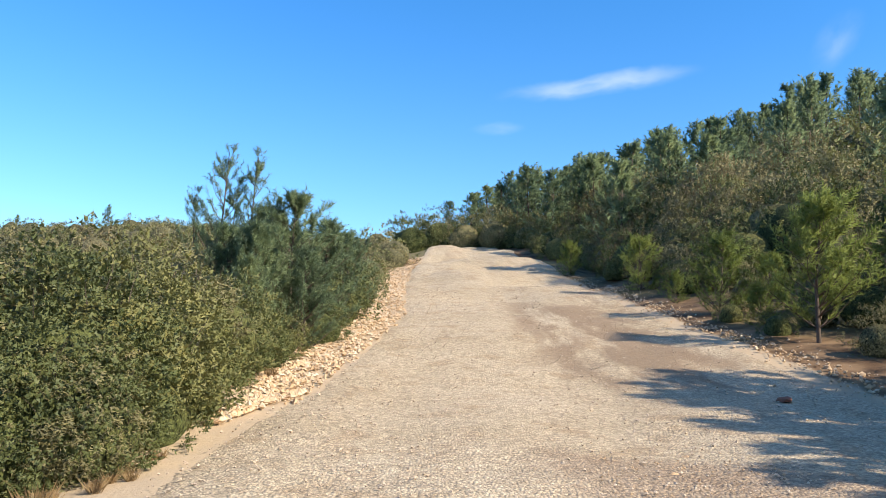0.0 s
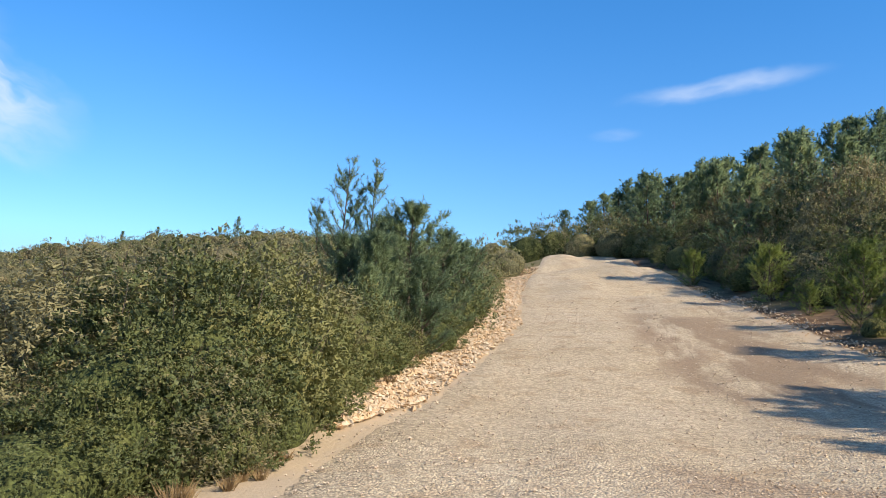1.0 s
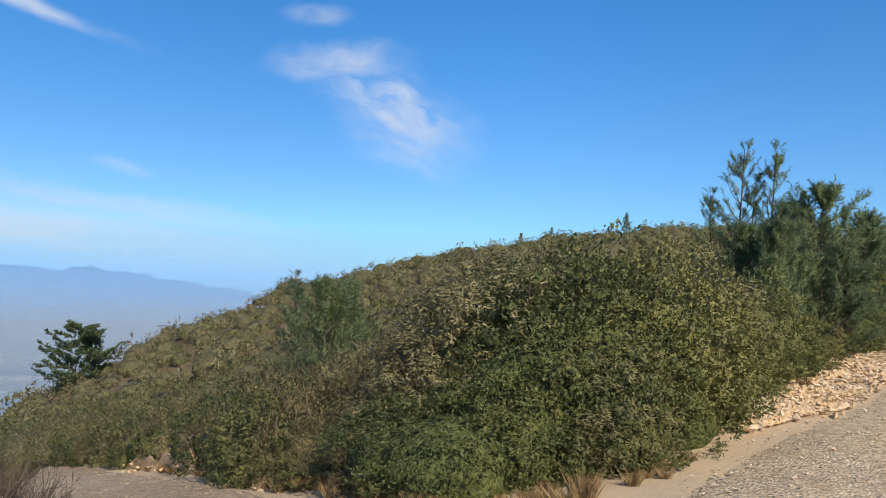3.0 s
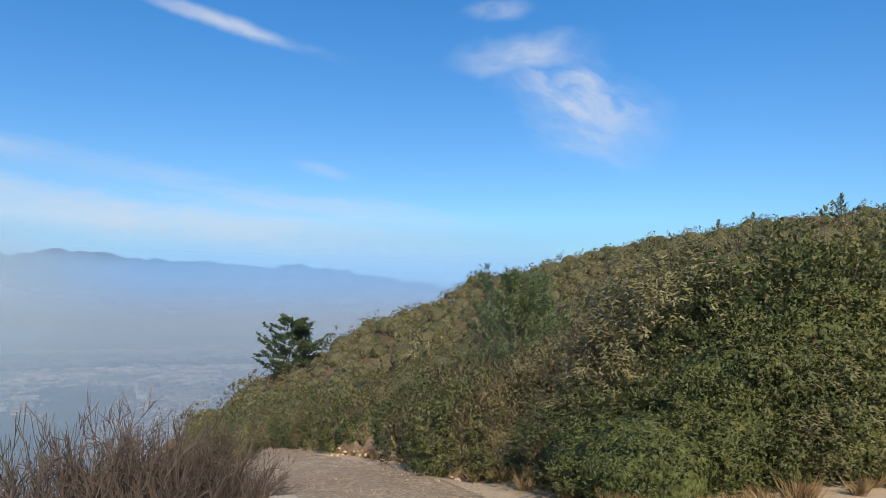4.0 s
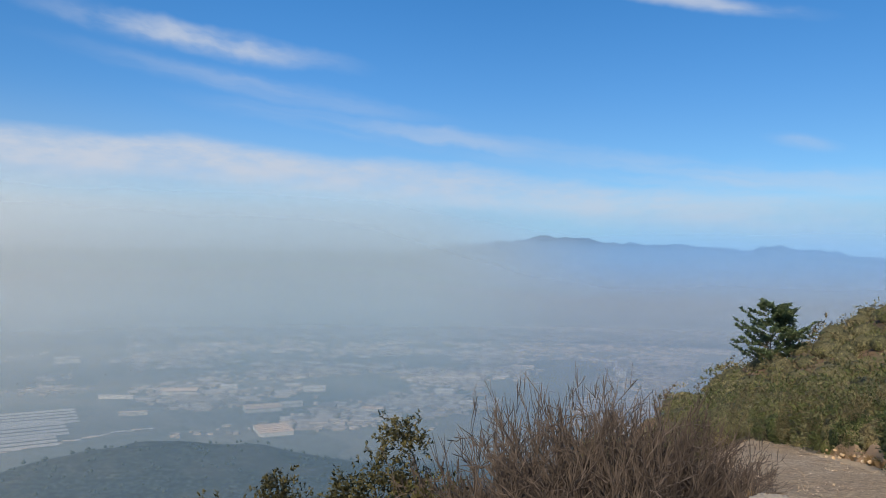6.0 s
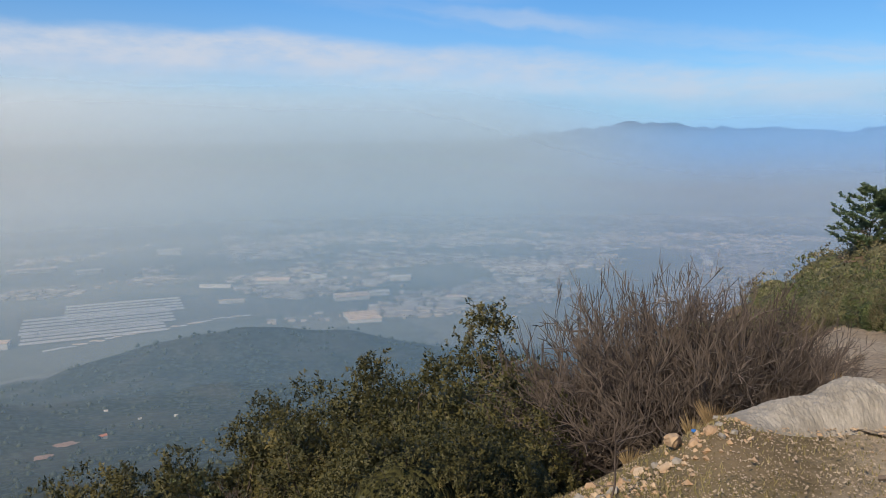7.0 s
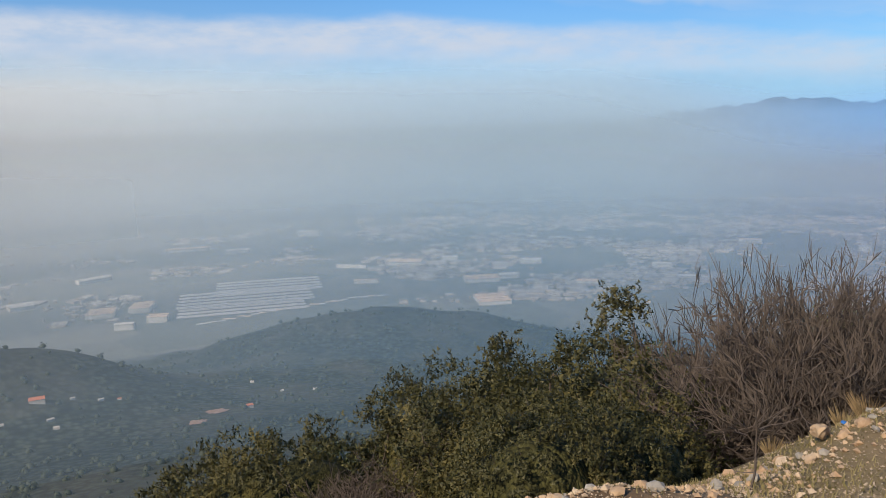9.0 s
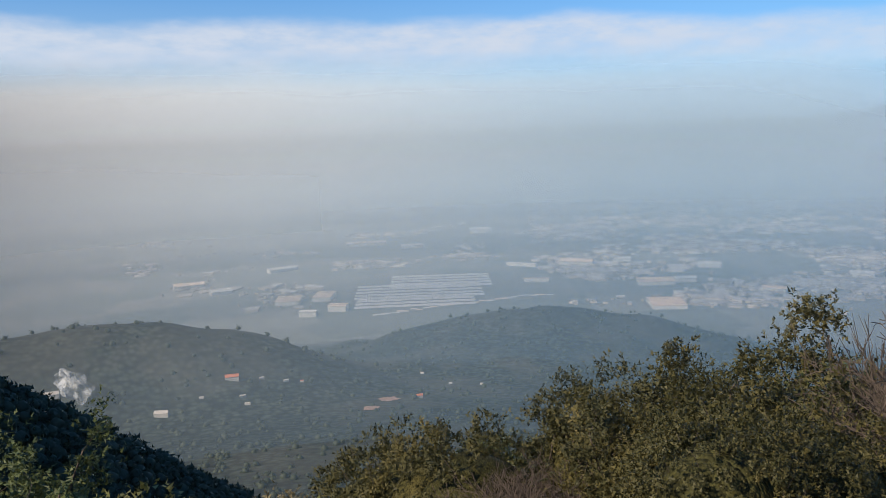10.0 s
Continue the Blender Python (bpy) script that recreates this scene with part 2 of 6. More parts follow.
def gravel_material(name, a, b, c):
    m, n = material(name)
    pos = n.add("ShaderNodeNewGeometry").outputs["Position"]
    big = n.noise(pos, 0.25, 4.0, 0.6)
    mid = n.noise(pos, 1.6, 4.0, 0.6)
    v = n.add("ShaderNodeTexVoronoi")
    n.put(v.inputs["Vector"], pos)
    v.inputs["Scale"].default_value = 30.0
    v2 = n.add("ShaderNodeTexVoronoi")
    n.put(v2.inputs["Vector"], pos)
    v2.inputs["Scale"].default_value = 60.0
    each = n.xyz(v.outputs["Color"])[0]
    col = n.mix(n.span(big, 0.35, 0.65), a, b)
    col = n.mix(n.math("MULTIPLY", n.span(mid, 0.48, 0.72), 0.6), col, c)
    col = n.mix(0.5, col, n.mix(each, (0.22, 0.21, 0.2), (0.82, 0.8, 0.77)), "OVERLAY")
    x_, y_, z_ = n.xyz(pos)
    worn = n.noise(n.vec(n.math("MULTIPLY", x_, 0.55), n.math("MULTIPLY", y_, 0.16), 0.0), 1.0, 5.0, 0.6, 0.6)
    col = n.mix(n.math("MULTIPLY", n.span(worn, 0.55, 0.72), 0.55), col, (0.30, 0.205, 0.13))
    v3 = n.add("ShaderNodeTexVoronoi")
    n.put(v3.inputs["Vector"], pos)
    v3.inputs["Scale"].default_value = 13.0
    lump = n.xyz(v3.outputs["Color"])[1]
    col = n.mix(0.24, col, n.mix(lump, (0.26, 0.25, 0.24), (0.76, 0.75, 0.73)), "OVERLAY")
    # earth in the wheel ruts and at the near verge
    mud = n.math("MULTIPLY", n.math("MULTIPLY", n.span(x_, 1.4, 2.8), n.span(x_, 6.6, 5.2)), n.math("MULTIPLY", n.span(y_, 10.5, 13.0), n.span(y_, 32.0, 22.0)))
    mud = n.math("MULTIPLY", mud, n.span(n.noise(n.vec(n.math("MULTIPLY", x_, 0.8), n.math("MULTIPLY", y_, 0.28), 3.0), 1.0, 5.0, 0.6, 0.5), 0.40, 0.56))
    col = n.mix(n.math("MULTIPLY", mud, 0.82), col, n.mix(mid, (0.20, 0.135, 0.08), (0.34, 0.24, 0.155)))
    verge = n.math("MULTIPLY", n.span(n.math("ADD", n.math("MULTIPLY_ADD", x_, 0.47, y_), mid), 9.25, 8.7), n.span(n.math("ADD", x_, mid), 0.8, 2.2))
    col = n.mix(n.math("MULTIPLY", verge, 0.6), col, n.mix(each, (0.20, 0.135, 0.09), (0.38, 0.27, 0.18)))
    gaps = n.math("MULTIPLY", n.span(v.outputs["Distance"], 0.45, 0.8), 0.3)
    col = n.mix(gaps, col, (0.16, 0.135, 0.105))
    h = n.math("SUBTRACT", n.math("ADD", n.math("MULTIPLY", each, 0.5), n.math("MULTIPLY", mid, 0.5)),
               n.math("ADD", n.math("MULTIPLY", v.outputs["Distance"], 0.9), n.math("MULTIPLY", v2.outputs["Distance"], 0.35)))
    h = n.math("MULTIPLY_ADD", lump, 0.6, h)
    finish(n, col, 0.92, h, 0.85, 0.022, spec=0.2)
    return m


GRAVEL = gravel_material("road_gravel", (0.47, 0.384, 0.26), (0.52, 0.433, 0.307), (0.36, 0.256, 0.153))
EARTH_TRACK = gravel_material("brown_track_gravel", (0.36, 0.28, 0.19), (0.43, 0.345, 0.245), (0.27, 0.19, 0.12))


def ground_material():
    m, n = material("hillside_ground")
    geo = n.add("ShaderNodeNewGeometry")
    pos = geo.outputs["Position"]
    at = n.add("ShaderNodeAttribute")
    at.attribute_name = "cover"
    sand, wood, town = n.xyz(at.outputs["Vector"])
    big, mid, fine = n.noise(pos, 0.12, 4.0), n.noise(pos, 1.3, 5.0, 0.6), n.noise(pos, 16.0, 4.0, 0.65)
    litter = n.mix(n.span(mid, 0.35, 0.65), (0.115, 0.07, 0.04), (0.25, 0.165, 0.095))
    litter = n.mix(n.span(big, 0.45, 0.7), litter, (0.17, 0.15, 0.07))
    clean = n.mix(n.span(mid, 0.3, 0.7), (0.50, 0.385, 0.25), (0.44, 0.35, 0.245))
    edge = n.span(n.math("ADD", sand, n.math("MULTIPLY", n.math("SUBTRACT", mid, 0.5), 0.5)), 0.35, 0.6)
    near = n.mix(edge, litter, clean)
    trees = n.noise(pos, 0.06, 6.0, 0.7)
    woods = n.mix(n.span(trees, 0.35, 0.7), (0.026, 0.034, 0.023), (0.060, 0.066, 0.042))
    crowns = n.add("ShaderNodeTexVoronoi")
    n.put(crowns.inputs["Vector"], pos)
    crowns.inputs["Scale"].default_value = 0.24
    # shade between the crowns, painted as near-black gaps
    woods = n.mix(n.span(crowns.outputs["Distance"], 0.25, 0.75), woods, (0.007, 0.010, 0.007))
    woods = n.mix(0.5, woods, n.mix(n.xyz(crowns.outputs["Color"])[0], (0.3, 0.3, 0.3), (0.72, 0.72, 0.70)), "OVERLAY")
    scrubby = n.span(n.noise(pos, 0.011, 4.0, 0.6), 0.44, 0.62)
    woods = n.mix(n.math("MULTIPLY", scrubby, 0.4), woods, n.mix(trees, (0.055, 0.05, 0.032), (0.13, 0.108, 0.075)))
    fields = n.add("ShaderNodeTexVoronoi")
    n.put(fields.inputs["Vector"], pos)
    fields.inputs["Scale"].default_value = 0.0065
    plots = n.mix(n.xyz(fields.outputs["Color"])[0], (0.075, 0.085, 0.055), (0.20, 0.17, 0.12))
    plots = n.mix(0.5, plots, n.mix(n.noise(pos, 0.03, 5.0, 0.7), (0.08, 0.08, 0.07), (0.24, 0.21, 0.18)))
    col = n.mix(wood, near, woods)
    col = n.mix(town, col, plots)
    h = n.math("ADD", n.math("MULTIPLY", mid, 0.6), n.math("MULTIPLY", fine, 0.5))
    finish(n, col, 0.95, h, 0.6, 0.05, spec=0.15)
    return m


GROUND = ground_material()


def paint(name, a, b, rough=0.7, scale=0.25):
    m, n = material(name)
    pos = n.add("ShaderNodeNewGeometry").outputs["Position"]
    rnd = n.add("ShaderNodeNewGeometry").outputs["Random Per Island"]
    k = n.math("ADD", n.math("MULTIPLY", n.noise(pos, scale, 4.0), 0.5), n.math("MULTIPLY", rnd, 0.6))
    finish(n, n.mix(k, a, b), rough)
    return m


PLASTER = paint("pale_plaster", (0.36, 0.32, 0.27), (0.62, 0.57, 0.50))
ROOF_PALE = paint("pale_sheet_roof", (0.40, 0.34, 0.28), (0.60, 0.52, 0.44))
ROOF_TAN = paint("tan_sheet_roof", (0.52, 0.34, 0.21), (0.68, 0.49, 0.34))
ROOF_RED = paint("red_tile_roof", (0.46, 0.13, 0.06), (0.58, 0.21, 0.10))
TOWN = paint("town_walls_and_roofs", (0.10, 0.082, 0.065), (0.52, 0.42, 0.33), 0.8, 0.01)


def haze_material(name, dense, low, full, top, fade, left=0.0, clear_air=False):
    """A sheet painted as sunlit haze: it thickens from the ground upwards and is gone above; left: how far it climbs
    where the valley opens.
    """
    m, n = material(name)
    pos = n.add("ShaderNodeNewGeometry").outputs["Position"]
    az_, el_ = n.az_el(pos)
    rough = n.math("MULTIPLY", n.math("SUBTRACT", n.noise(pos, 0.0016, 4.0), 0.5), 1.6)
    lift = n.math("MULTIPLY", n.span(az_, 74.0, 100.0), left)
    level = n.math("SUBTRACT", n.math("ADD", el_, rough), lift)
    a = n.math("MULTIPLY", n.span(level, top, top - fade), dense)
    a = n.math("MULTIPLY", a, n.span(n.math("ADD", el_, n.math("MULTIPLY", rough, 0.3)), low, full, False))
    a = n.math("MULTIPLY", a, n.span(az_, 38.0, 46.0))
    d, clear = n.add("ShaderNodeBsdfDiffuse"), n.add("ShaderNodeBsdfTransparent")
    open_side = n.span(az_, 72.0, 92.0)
    # the hazy light is painted in: bluer to the right, paler left and higher
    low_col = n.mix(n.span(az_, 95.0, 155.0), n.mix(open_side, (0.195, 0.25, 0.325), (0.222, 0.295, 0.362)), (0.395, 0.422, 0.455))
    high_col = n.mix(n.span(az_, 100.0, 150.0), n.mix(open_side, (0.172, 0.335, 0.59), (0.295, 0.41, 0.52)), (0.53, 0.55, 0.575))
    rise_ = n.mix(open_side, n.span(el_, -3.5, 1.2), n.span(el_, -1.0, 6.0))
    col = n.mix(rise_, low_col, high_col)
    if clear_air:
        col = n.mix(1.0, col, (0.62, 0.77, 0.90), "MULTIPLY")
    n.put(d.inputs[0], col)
    # a fixed normal keeps the whole sheet evenly sunlit
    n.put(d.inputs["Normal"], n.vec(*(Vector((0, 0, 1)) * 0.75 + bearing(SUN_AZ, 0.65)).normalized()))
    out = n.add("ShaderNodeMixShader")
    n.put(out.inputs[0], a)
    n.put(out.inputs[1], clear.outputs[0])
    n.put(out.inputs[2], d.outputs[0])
    n.put(n.add("ShaderNodeOutputMaterial").inputs[0], out.outputs[0])
    return m


# ---- mesh helpers ----
def mesh_from(name, verts, faces, mats, which=None, smooth=False, normals=None):
    """A mesh from arrays of corners and of faces that all have as many corners."""
    verts, faces = np.asarray(verts, dtype=np.float32), np.asarray(faces, dtype=np.int32)
    me = bpy.data.meshes.new(name)
    n, k = faces.shape
    me.vertices.add(len(verts))
    me.vertices.foreach_set("co", verts.ravel())
    me.loops.add(n * k)
    me.loops.foreach_set("vertex_index", faces.ravel())
    me.polygons.add(n)
    me.polygons.foreach_set("loop_start", np.arange(0, n * k, k, dtype=np.int32))
    if which is not None:
        me.polygons.foreach_set("material_index", np.asarray(which, dtype=np.int32))
    me.polygons.foreach_set("use_smooth", np.full(n, smooth))
    for mat in mats if isinstance(mats, (list, tuple)) else (mats,):
        me.materials.append(mat)
    me.update(calc_edges=True)
    me.validate()
    if normals is not None:
        me.polygons.foreach_set("use_smooth", np.full(len(me.polygons), True))
        me.normals_split_custom_set_from_vertices(np.asarray(normals, dtype=np.float32).tolist())
    return me


def join(pieces):
    """One set of corners and faces out of several."""
    vs, fs, at = [], [], 0
    for v, f in pieces:
        vs.append(v)
        fs.append(np.asarray(f) + at)
        at += len(v)
    return np.concatenate(vs), np.concatenate(fs)


def part(name, me, parent, label=""):
    ob = new(name, me)
    ob.parent = parent
    return tagged(ob, label)


# ---- lie of the land ----
SECTIONS = []


def section(az_, *pairs):
    """Heights of the ground, from the eye's level, along one bearing: distance and height in turn."""
    SECTIONS.append((az_, pairs))


section(-180, 12, -1.4, 30, 0.5, 60, 3.0, 200, 5)
section(-60, 12, -1.3, 30, 2.6, 60, 12.0, 200, 40)
section(-25, 14, -1.25, 24, 0.3, 62, 12.0, 160, 34)
section(-12, 12, -1.4, 33, 0.9, 57, 4.6, 140, 16)
section(0, 12, -1.4, 33, 0.9, 57, 4.4, 120, 6)
section(10, 12, -1.4, 30, 0.3, 60, 3.5, 200, 15.0)
section(20, 9, -1.55, 25, 0.0, 70, 4.5, 200, 17.3)
section(30, 7, -1.7, 20, -1.0, 60, 1.2, 190, 13.6)
section(40, 6.5, -1.8, 14, -2.1, 45, -2.4, 170, 7.3)
section(50, 8.5, -2.2, 16, -3.2, 45, -5.0, 140, -0.5)
section(58, 7, -2.0, 14, -3.2, 40, -7.0, 110, -7.1)
section(65, 6, -1.9, 20, -4.3, 36, -7.5, 80, -10.1)
section(72, 5, -1.7, 9, -3.3, 22, -7.0, 55, -11.0)
section(90, 3.4, -1.65, 7, -4.0, 30, -16, 150, -97)
section(115, 2.8, -1.6, 7, -4.5, 30, -17, 150, -97)
section(150, 2.5, -1.6, 7, -4.5, 30, -17, 150, -97)
section(180, 12, -1.4, 30, 0.5, 60, 3.0, 200, 5)
TAIL_R, TAIL_Z = (480.0, 900.0, 1250.0), (-172.0, -258.0, -330.0)
TABLE_AZ = np.array([s[0] for s in SECTIONS], dtype=float)
TABLE_R = np.array([(0.0, 2.0, *s[1][0::2], *TAIL_R, 3900.0) for s in SECTIONS])
TABLE_Z = np.array([(-1.6, -1.6, *s[1][1::2], *TAIL_Z, -330.0) for s in SECTIONS])
RIDGE_AZ = (40, 52, 57.5, 60.5, 63.5, 65.5, 69, 74, 77, 79.5, 82, 85, 90, 180)
RIDGE_EL = (-0.6, -0.3, 0.4, 0.85, 1.15, 0.85, 1.2, 1.3, 1.7, 1.85, 1.45, 1.2, 0.6, 0.4)


def bump_on(az_, r, az0, r0, waz, wr, tall):
    return tall * np.exp(-((az_ - az0) / waz) ** 2 - ((np.log(r / r0)) / wr) ** 2)


def ripple(x, y, size, seed):
    """Uneven ground: a sum of crossing waves, about -1 to 1."""
    rng = np.random.default_rng(seed)
    s = 0
    for i in range(7):
        a, f, p = rng.uniform(0, 6.28), rng.uniform(0.6, 1.9) / size, rng.uniform(0, 6.28)
        s = s + np.sin(x * np.cos(a) * f * 6.28 + y * np.sin(a) * f * 6.28 + p + 0.8 * np.sin(x * f * 2.1 - y * f * 2.7 + p))
    return s / 4.0


def land(x, y):
    """Height of the ground in the world."""
    x, y = np.asarray(x, dtype=float), np.asarray(y, dtype=float)
    r = np.maximum(np.hypot(x, y), 0.05)
    az_ = np.degrees(np.arctan2(-x, y))
    i = np.clip(np.searchsorted(TABLE_AZ, az_) - 1, 0, len(TABLE_AZ) - 2)
    f = (az_ - TABLE_AZ[i]) / (TABLE_AZ[i + 1] - TABLE_AZ[i])
    zs = []
    for k in (0, 1):
        z = np.zeros_like(r)
        for row in range(len(TABLE_AZ)):
            sel = (i + k) == row
            if np.any(sel):
                z[sel] = np.interp(r[sel], TABLE_R[row], TABLE_Z[row])
        zs.append(z)
    z = zs[0] * (1 - f) + zs[1] * f
    z = z + bump_on(az_, r, 111, 780, 12, 0.2, 49) + bump_on(az_, r, 98, 800, 10, 0.2, 18)
    z = z + 71 * np.exp(-((az_ - 150) / 24) ** 4 - (np.log(r / 560) / 0.17) ** 2)
    z = z + bump_on(az_, r, 160, 150, 27, 0.33, 66) * np.clip((az_ - 120) / 13, 0, 1)
    z = z + ripple(x, y, 90, 3) * np.clip((r - 380) / 300, 0, 1) * 5 * (r < 1200)
    z = z + ripple(x, y, 9, 4) * np.clip((r - 10) / 60, 0, 1) * np.clip((330 - r) / 150, 0, 1) * 0.35 + ripple(x, y, 2.2, 5) * 0.025
    notch = 0.075 * np.sin(az_ * 1.9 + 0.6) + 0.06 * np.sin(az_ * 3.7 + 2.0) + 0.06 * np.sin(az_ * 5.1 + np.sin(az_))
    crest = 4650 * np.tan(np.radians(np.interp(az_, RIDGE_AZ, RIDGE_EL) + notch))
    rise = np.clip((r - 4050) / 600, 0, 1)
    rise = rise * rise * (3 - 2 * rise)
    z = np.where(r > 4050, z + (crest - z) * rise + ripple(x, y, 260, 8) * 14 * rise * (1 - rise) * 4, z)
    return z + EYE


def put_on(x, y, sink=0.0):
    return float(land([x], [y])[0]) - sink


RIGHT_Y, RIGHT_X = (-30, 12, 15, 18.4, 25, 32, 44.6, 57, 75), (6.9, 7.0, 6.85, 6.6, 6.65, 6.6, 5.8, 4.2, 1.0)
LEFT_Y, LEFT_X = (-30, 0, 4, 6.3, 8.9, 13, 18.2, 23, 35, 57, 75), (-1.2, -1.2, -2.2, -2.55, -2.45, -2.0, -1.6, -1.25, -1.9, -1.0, -6.0)
LOWER = ((-1.0, 1.0), (-4.2, 3.2), (-8.0, 4.4), (-12.0, 5.4), (-17.0, 6.6), (-23.0, 6.6), (-30.0, 3.5), (-40.0, -4.0))
LOWER_HALF = (1.1, 1.1, 1.5, 1.75, 1.9, 2.0, 2.0, 2.0)


def lower_road(x, y):
    """Distance from the lower road's middle, as a share of its half width."""
    x, y = np.asarray(x, dtype=float), np.asarray(y, dtype=float)
    best = np.full(x.shape, 1e9)
    for (a, b), (ha, hb) in zip(zip(LOWER, LOWER[1:]), zip(LOWER_HALF, LOWER_HALF[1:])):
        ax, ay, bx, by = *a, *b
        t = np.clip(((x - ax) * (bx - ax) + (y - ay) * (by - ay)) / ((bx - ax) ** 2 + (by - ay) ** 2), 0, 1)
        d = np.hypot(x - ax - t * (bx - ax), y - ay - t * (by - ay)) / (ha + t * (hb - ha))
        best = np.minimum(best, d)
    return best


def on_road(x, y, margin=0.0):
    x, y = np.asarray(x, dtype=float), np.asarray(y, dtype=float)
    upper = (x > np.interp(y, LEFT_Y, LEFT_X) - margin) & (x < np.interp(y, RIGHT_Y, RIGHT_X) + margin) & (y < 75)
    return upper | (lower_road(x, y) < 1 + margin / 1.7)


def build_ground():
    azs = np.concatenate([np.arange(-180, -48, 6.0), np.arange(-48, 156, 0.6), np.arange(156, 180, 6.0)])
    rs = np.concatenate([np.array([0.6, 1.2, 1.8]), np.geomspace(2.3, 40, 78), np.geomspace(42, 1300, 78), np.geomspace(1400, 4000, 12), np.linspace(4080, 4660, 12), np.array([4800.0])])
    A, Rr = np.meshgrid(np.radians(azs), rs, indexing="ij")
    x, y = -np.sin(A) * Rr, np.cos(A) * Rr
    z = land(x.ravel(), y.ravel()).reshape(x.shape)
    z[:, -1] = z[:, -2] - 60
    na, nr = x.shape
    verts = np.stack([x, y, z], -1).reshape(-1, 3)
    i, j = np.meshgrid(np.arange(na), np.arange(nr - 1), indexing="ij")
    i2 = (i + 1) % na
    faces = np.stack([i * nr + j, i * nr + j + 1, i2 * nr + j + 1, i2 * nr + j], -1).reshape(-1, 4)
    mid = np.array([[0, 0, put_on(0, 0)]])
    verts = np.concatenate([verts, mid])
    k = np.arange(na)
    hub = np.stack([k * nr, ((k + 1) % na) * nr, np.full(na, len(verts) - 1), np.full(na, len(verts) - 1)], -1)
    me = mesh_from("ground", verts, faces, GROUND, smooth=True)
    bm = bmesh.new()
    bm.from_mesh(me)
    bm.verts.ensure_lookup_table()
    for a, b, c, _ in hub:
        bm.faces.new((bm.verts[a], bm.verts[c], bm.verts[b])).smooth = True
    bmesh.ops.recalc_face_normals(bm, faces=bm.faces[:])
    bm.to_mesh(me)
    bm.free()
    px, py = verts[:, 0], verts[:, 1]
    r = np.hypot(px, py)
    az_ = np.degrees(np.arctan2(-px, py))
    sandy = np.clip(1.4 - lower_road(px, py) * 0.75, 0, 1) * np.where(az_ > 50, np.clip((r - 4.0) / 3.5, 0.56, 1), 1.0)
    gap = np.interp(py, LEFT_Y, LEFT_X) - px
    sandy = np.maximum(sandy, np.where((gap > -2) & (py < 40), np.clip(1.3 - gap / 2.2, 0, 1), 0))
    right = px - np.interp(py, RIGHT_Y, RIGHT_X)
    sandy = np.maximum(sandy, np.where(right > -2, np.clip(0.40 - right / 0.7, 0, 1), 0) * (py < 60))
    sandy = np.maximum(sandy, np.clip(1.1 - r / 9.0, 0, 1) * np.where(az_ > 55, 0.22, 0.55)) * (r < 70)
    wood = np.clip((r - 60) / 80, 0, 1)
    town = np.clip((r - 1000) / 200, 0, 1) * (r < 4060)
    at = me.attributes.new("cover", "FLOAT_VECTOR", "POINT")
    at.data.foreach_set("vector", np.stack([sandy, wood, town], -1).astype(np.float32).ravel())
    g = new("ground", me)
    return tagged(g, "hillside of dry earth and litter falling to a wide valley floor", "ground", kind="structure")


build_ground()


def build_road(name, stations, label, mat):
    """A gravel bed laid over the ground: stations of left and right edges."""
    cols = 26
    rng = np.random.default_rng(5)
    verts = []
    for (lx, ly), (rx, ry) in stations:
        wob = rng.normal(0, 0.07, 2)
        for c in range(cols + 1):
            t = c / cols
            x, y = lx + (rx - lx) * t, ly + (ry - ly) * t
            if c in (0, cols):
                x += wob[0 if c == 0 else 1]
            edge = min(t, 1 - t) * cols
            z = put_on(x, y) + max(0, y - 30) * 0.004 + (0.035 if edge >= 2 else (0.02 if edge >= 1 else -0.03))
            rut = 0.02 * math.cos(t * 6.28 * 3) + float(ripple(x, y, 1.1, 9)) * 0.008
            verts.append((x, y, z + (rut if edge >= 2 else 0)))
    n = len(stations)
    i, j = np.meshgrid(np.arange(n - 1), np.arange(cols), indexing="ij")
    k = cols + 1
    faces = np.stack([i * k + j, i * k + j + 1, (i + 1) * k + j + 1, (i + 1) * k + j], -1).reshape(-1, 4)
    ob = new(name, mesh_from(name, verts, faces, mat, smooth=True))
    return tagged(ob, label, "road", kind="structure")


ys = np.concatenate([np.arange(-12, 20, 0.4), np.arange(20, 76, 0.8)])
build_road("road_upper", [((float(np.interp(y, LEFT_Y, LEFT_X)), y), (float(np.interp(y, RIGHT_Y, RIGHT_X)), y)) for y in ys], "wide pale gravel track climbing between scrub", GRAVEL)
stations = []
for k in range(13, (len(LOWER) - 1) * 12 + 1):
    s = k / 12
    i = min(int(s), len(LOWER) - 2)
    f = s - i
    p0, p1, p2, p3 = (Vector(LOWER[max(0, min(len(LOWER) - 1, i + d))]) for d in (-1, 0, 1, 2))
    p = 0.5 * ((2 * p1) + (p2 - p0) * f + (2 * p0 - 5 * p1 + 4 * p2 - p3) * f * f + (3 * p1 - p0 - 3 * p2 + p3) * f ** 3)
    d = 0.5 * ((p2 - p0) + 2 * (2 * p0 - 5 * p1 + 4 * p2 - p3) * f + 3 * (3 * p1 - p0 - 3 * p2 + p3) * f * f)
    side = Vector((d.y, -d.x)).normalized() * (LOWER_HALF[i] + f * (LOWER_HALF[i + 1] - LOWER_HALF[i]))
    stations.append((tuple(p - side), tuple(p + side)))
build_road("road_lower", stations, "narrow gravel track dropping away beside the scrub", EARTH_TRACK)


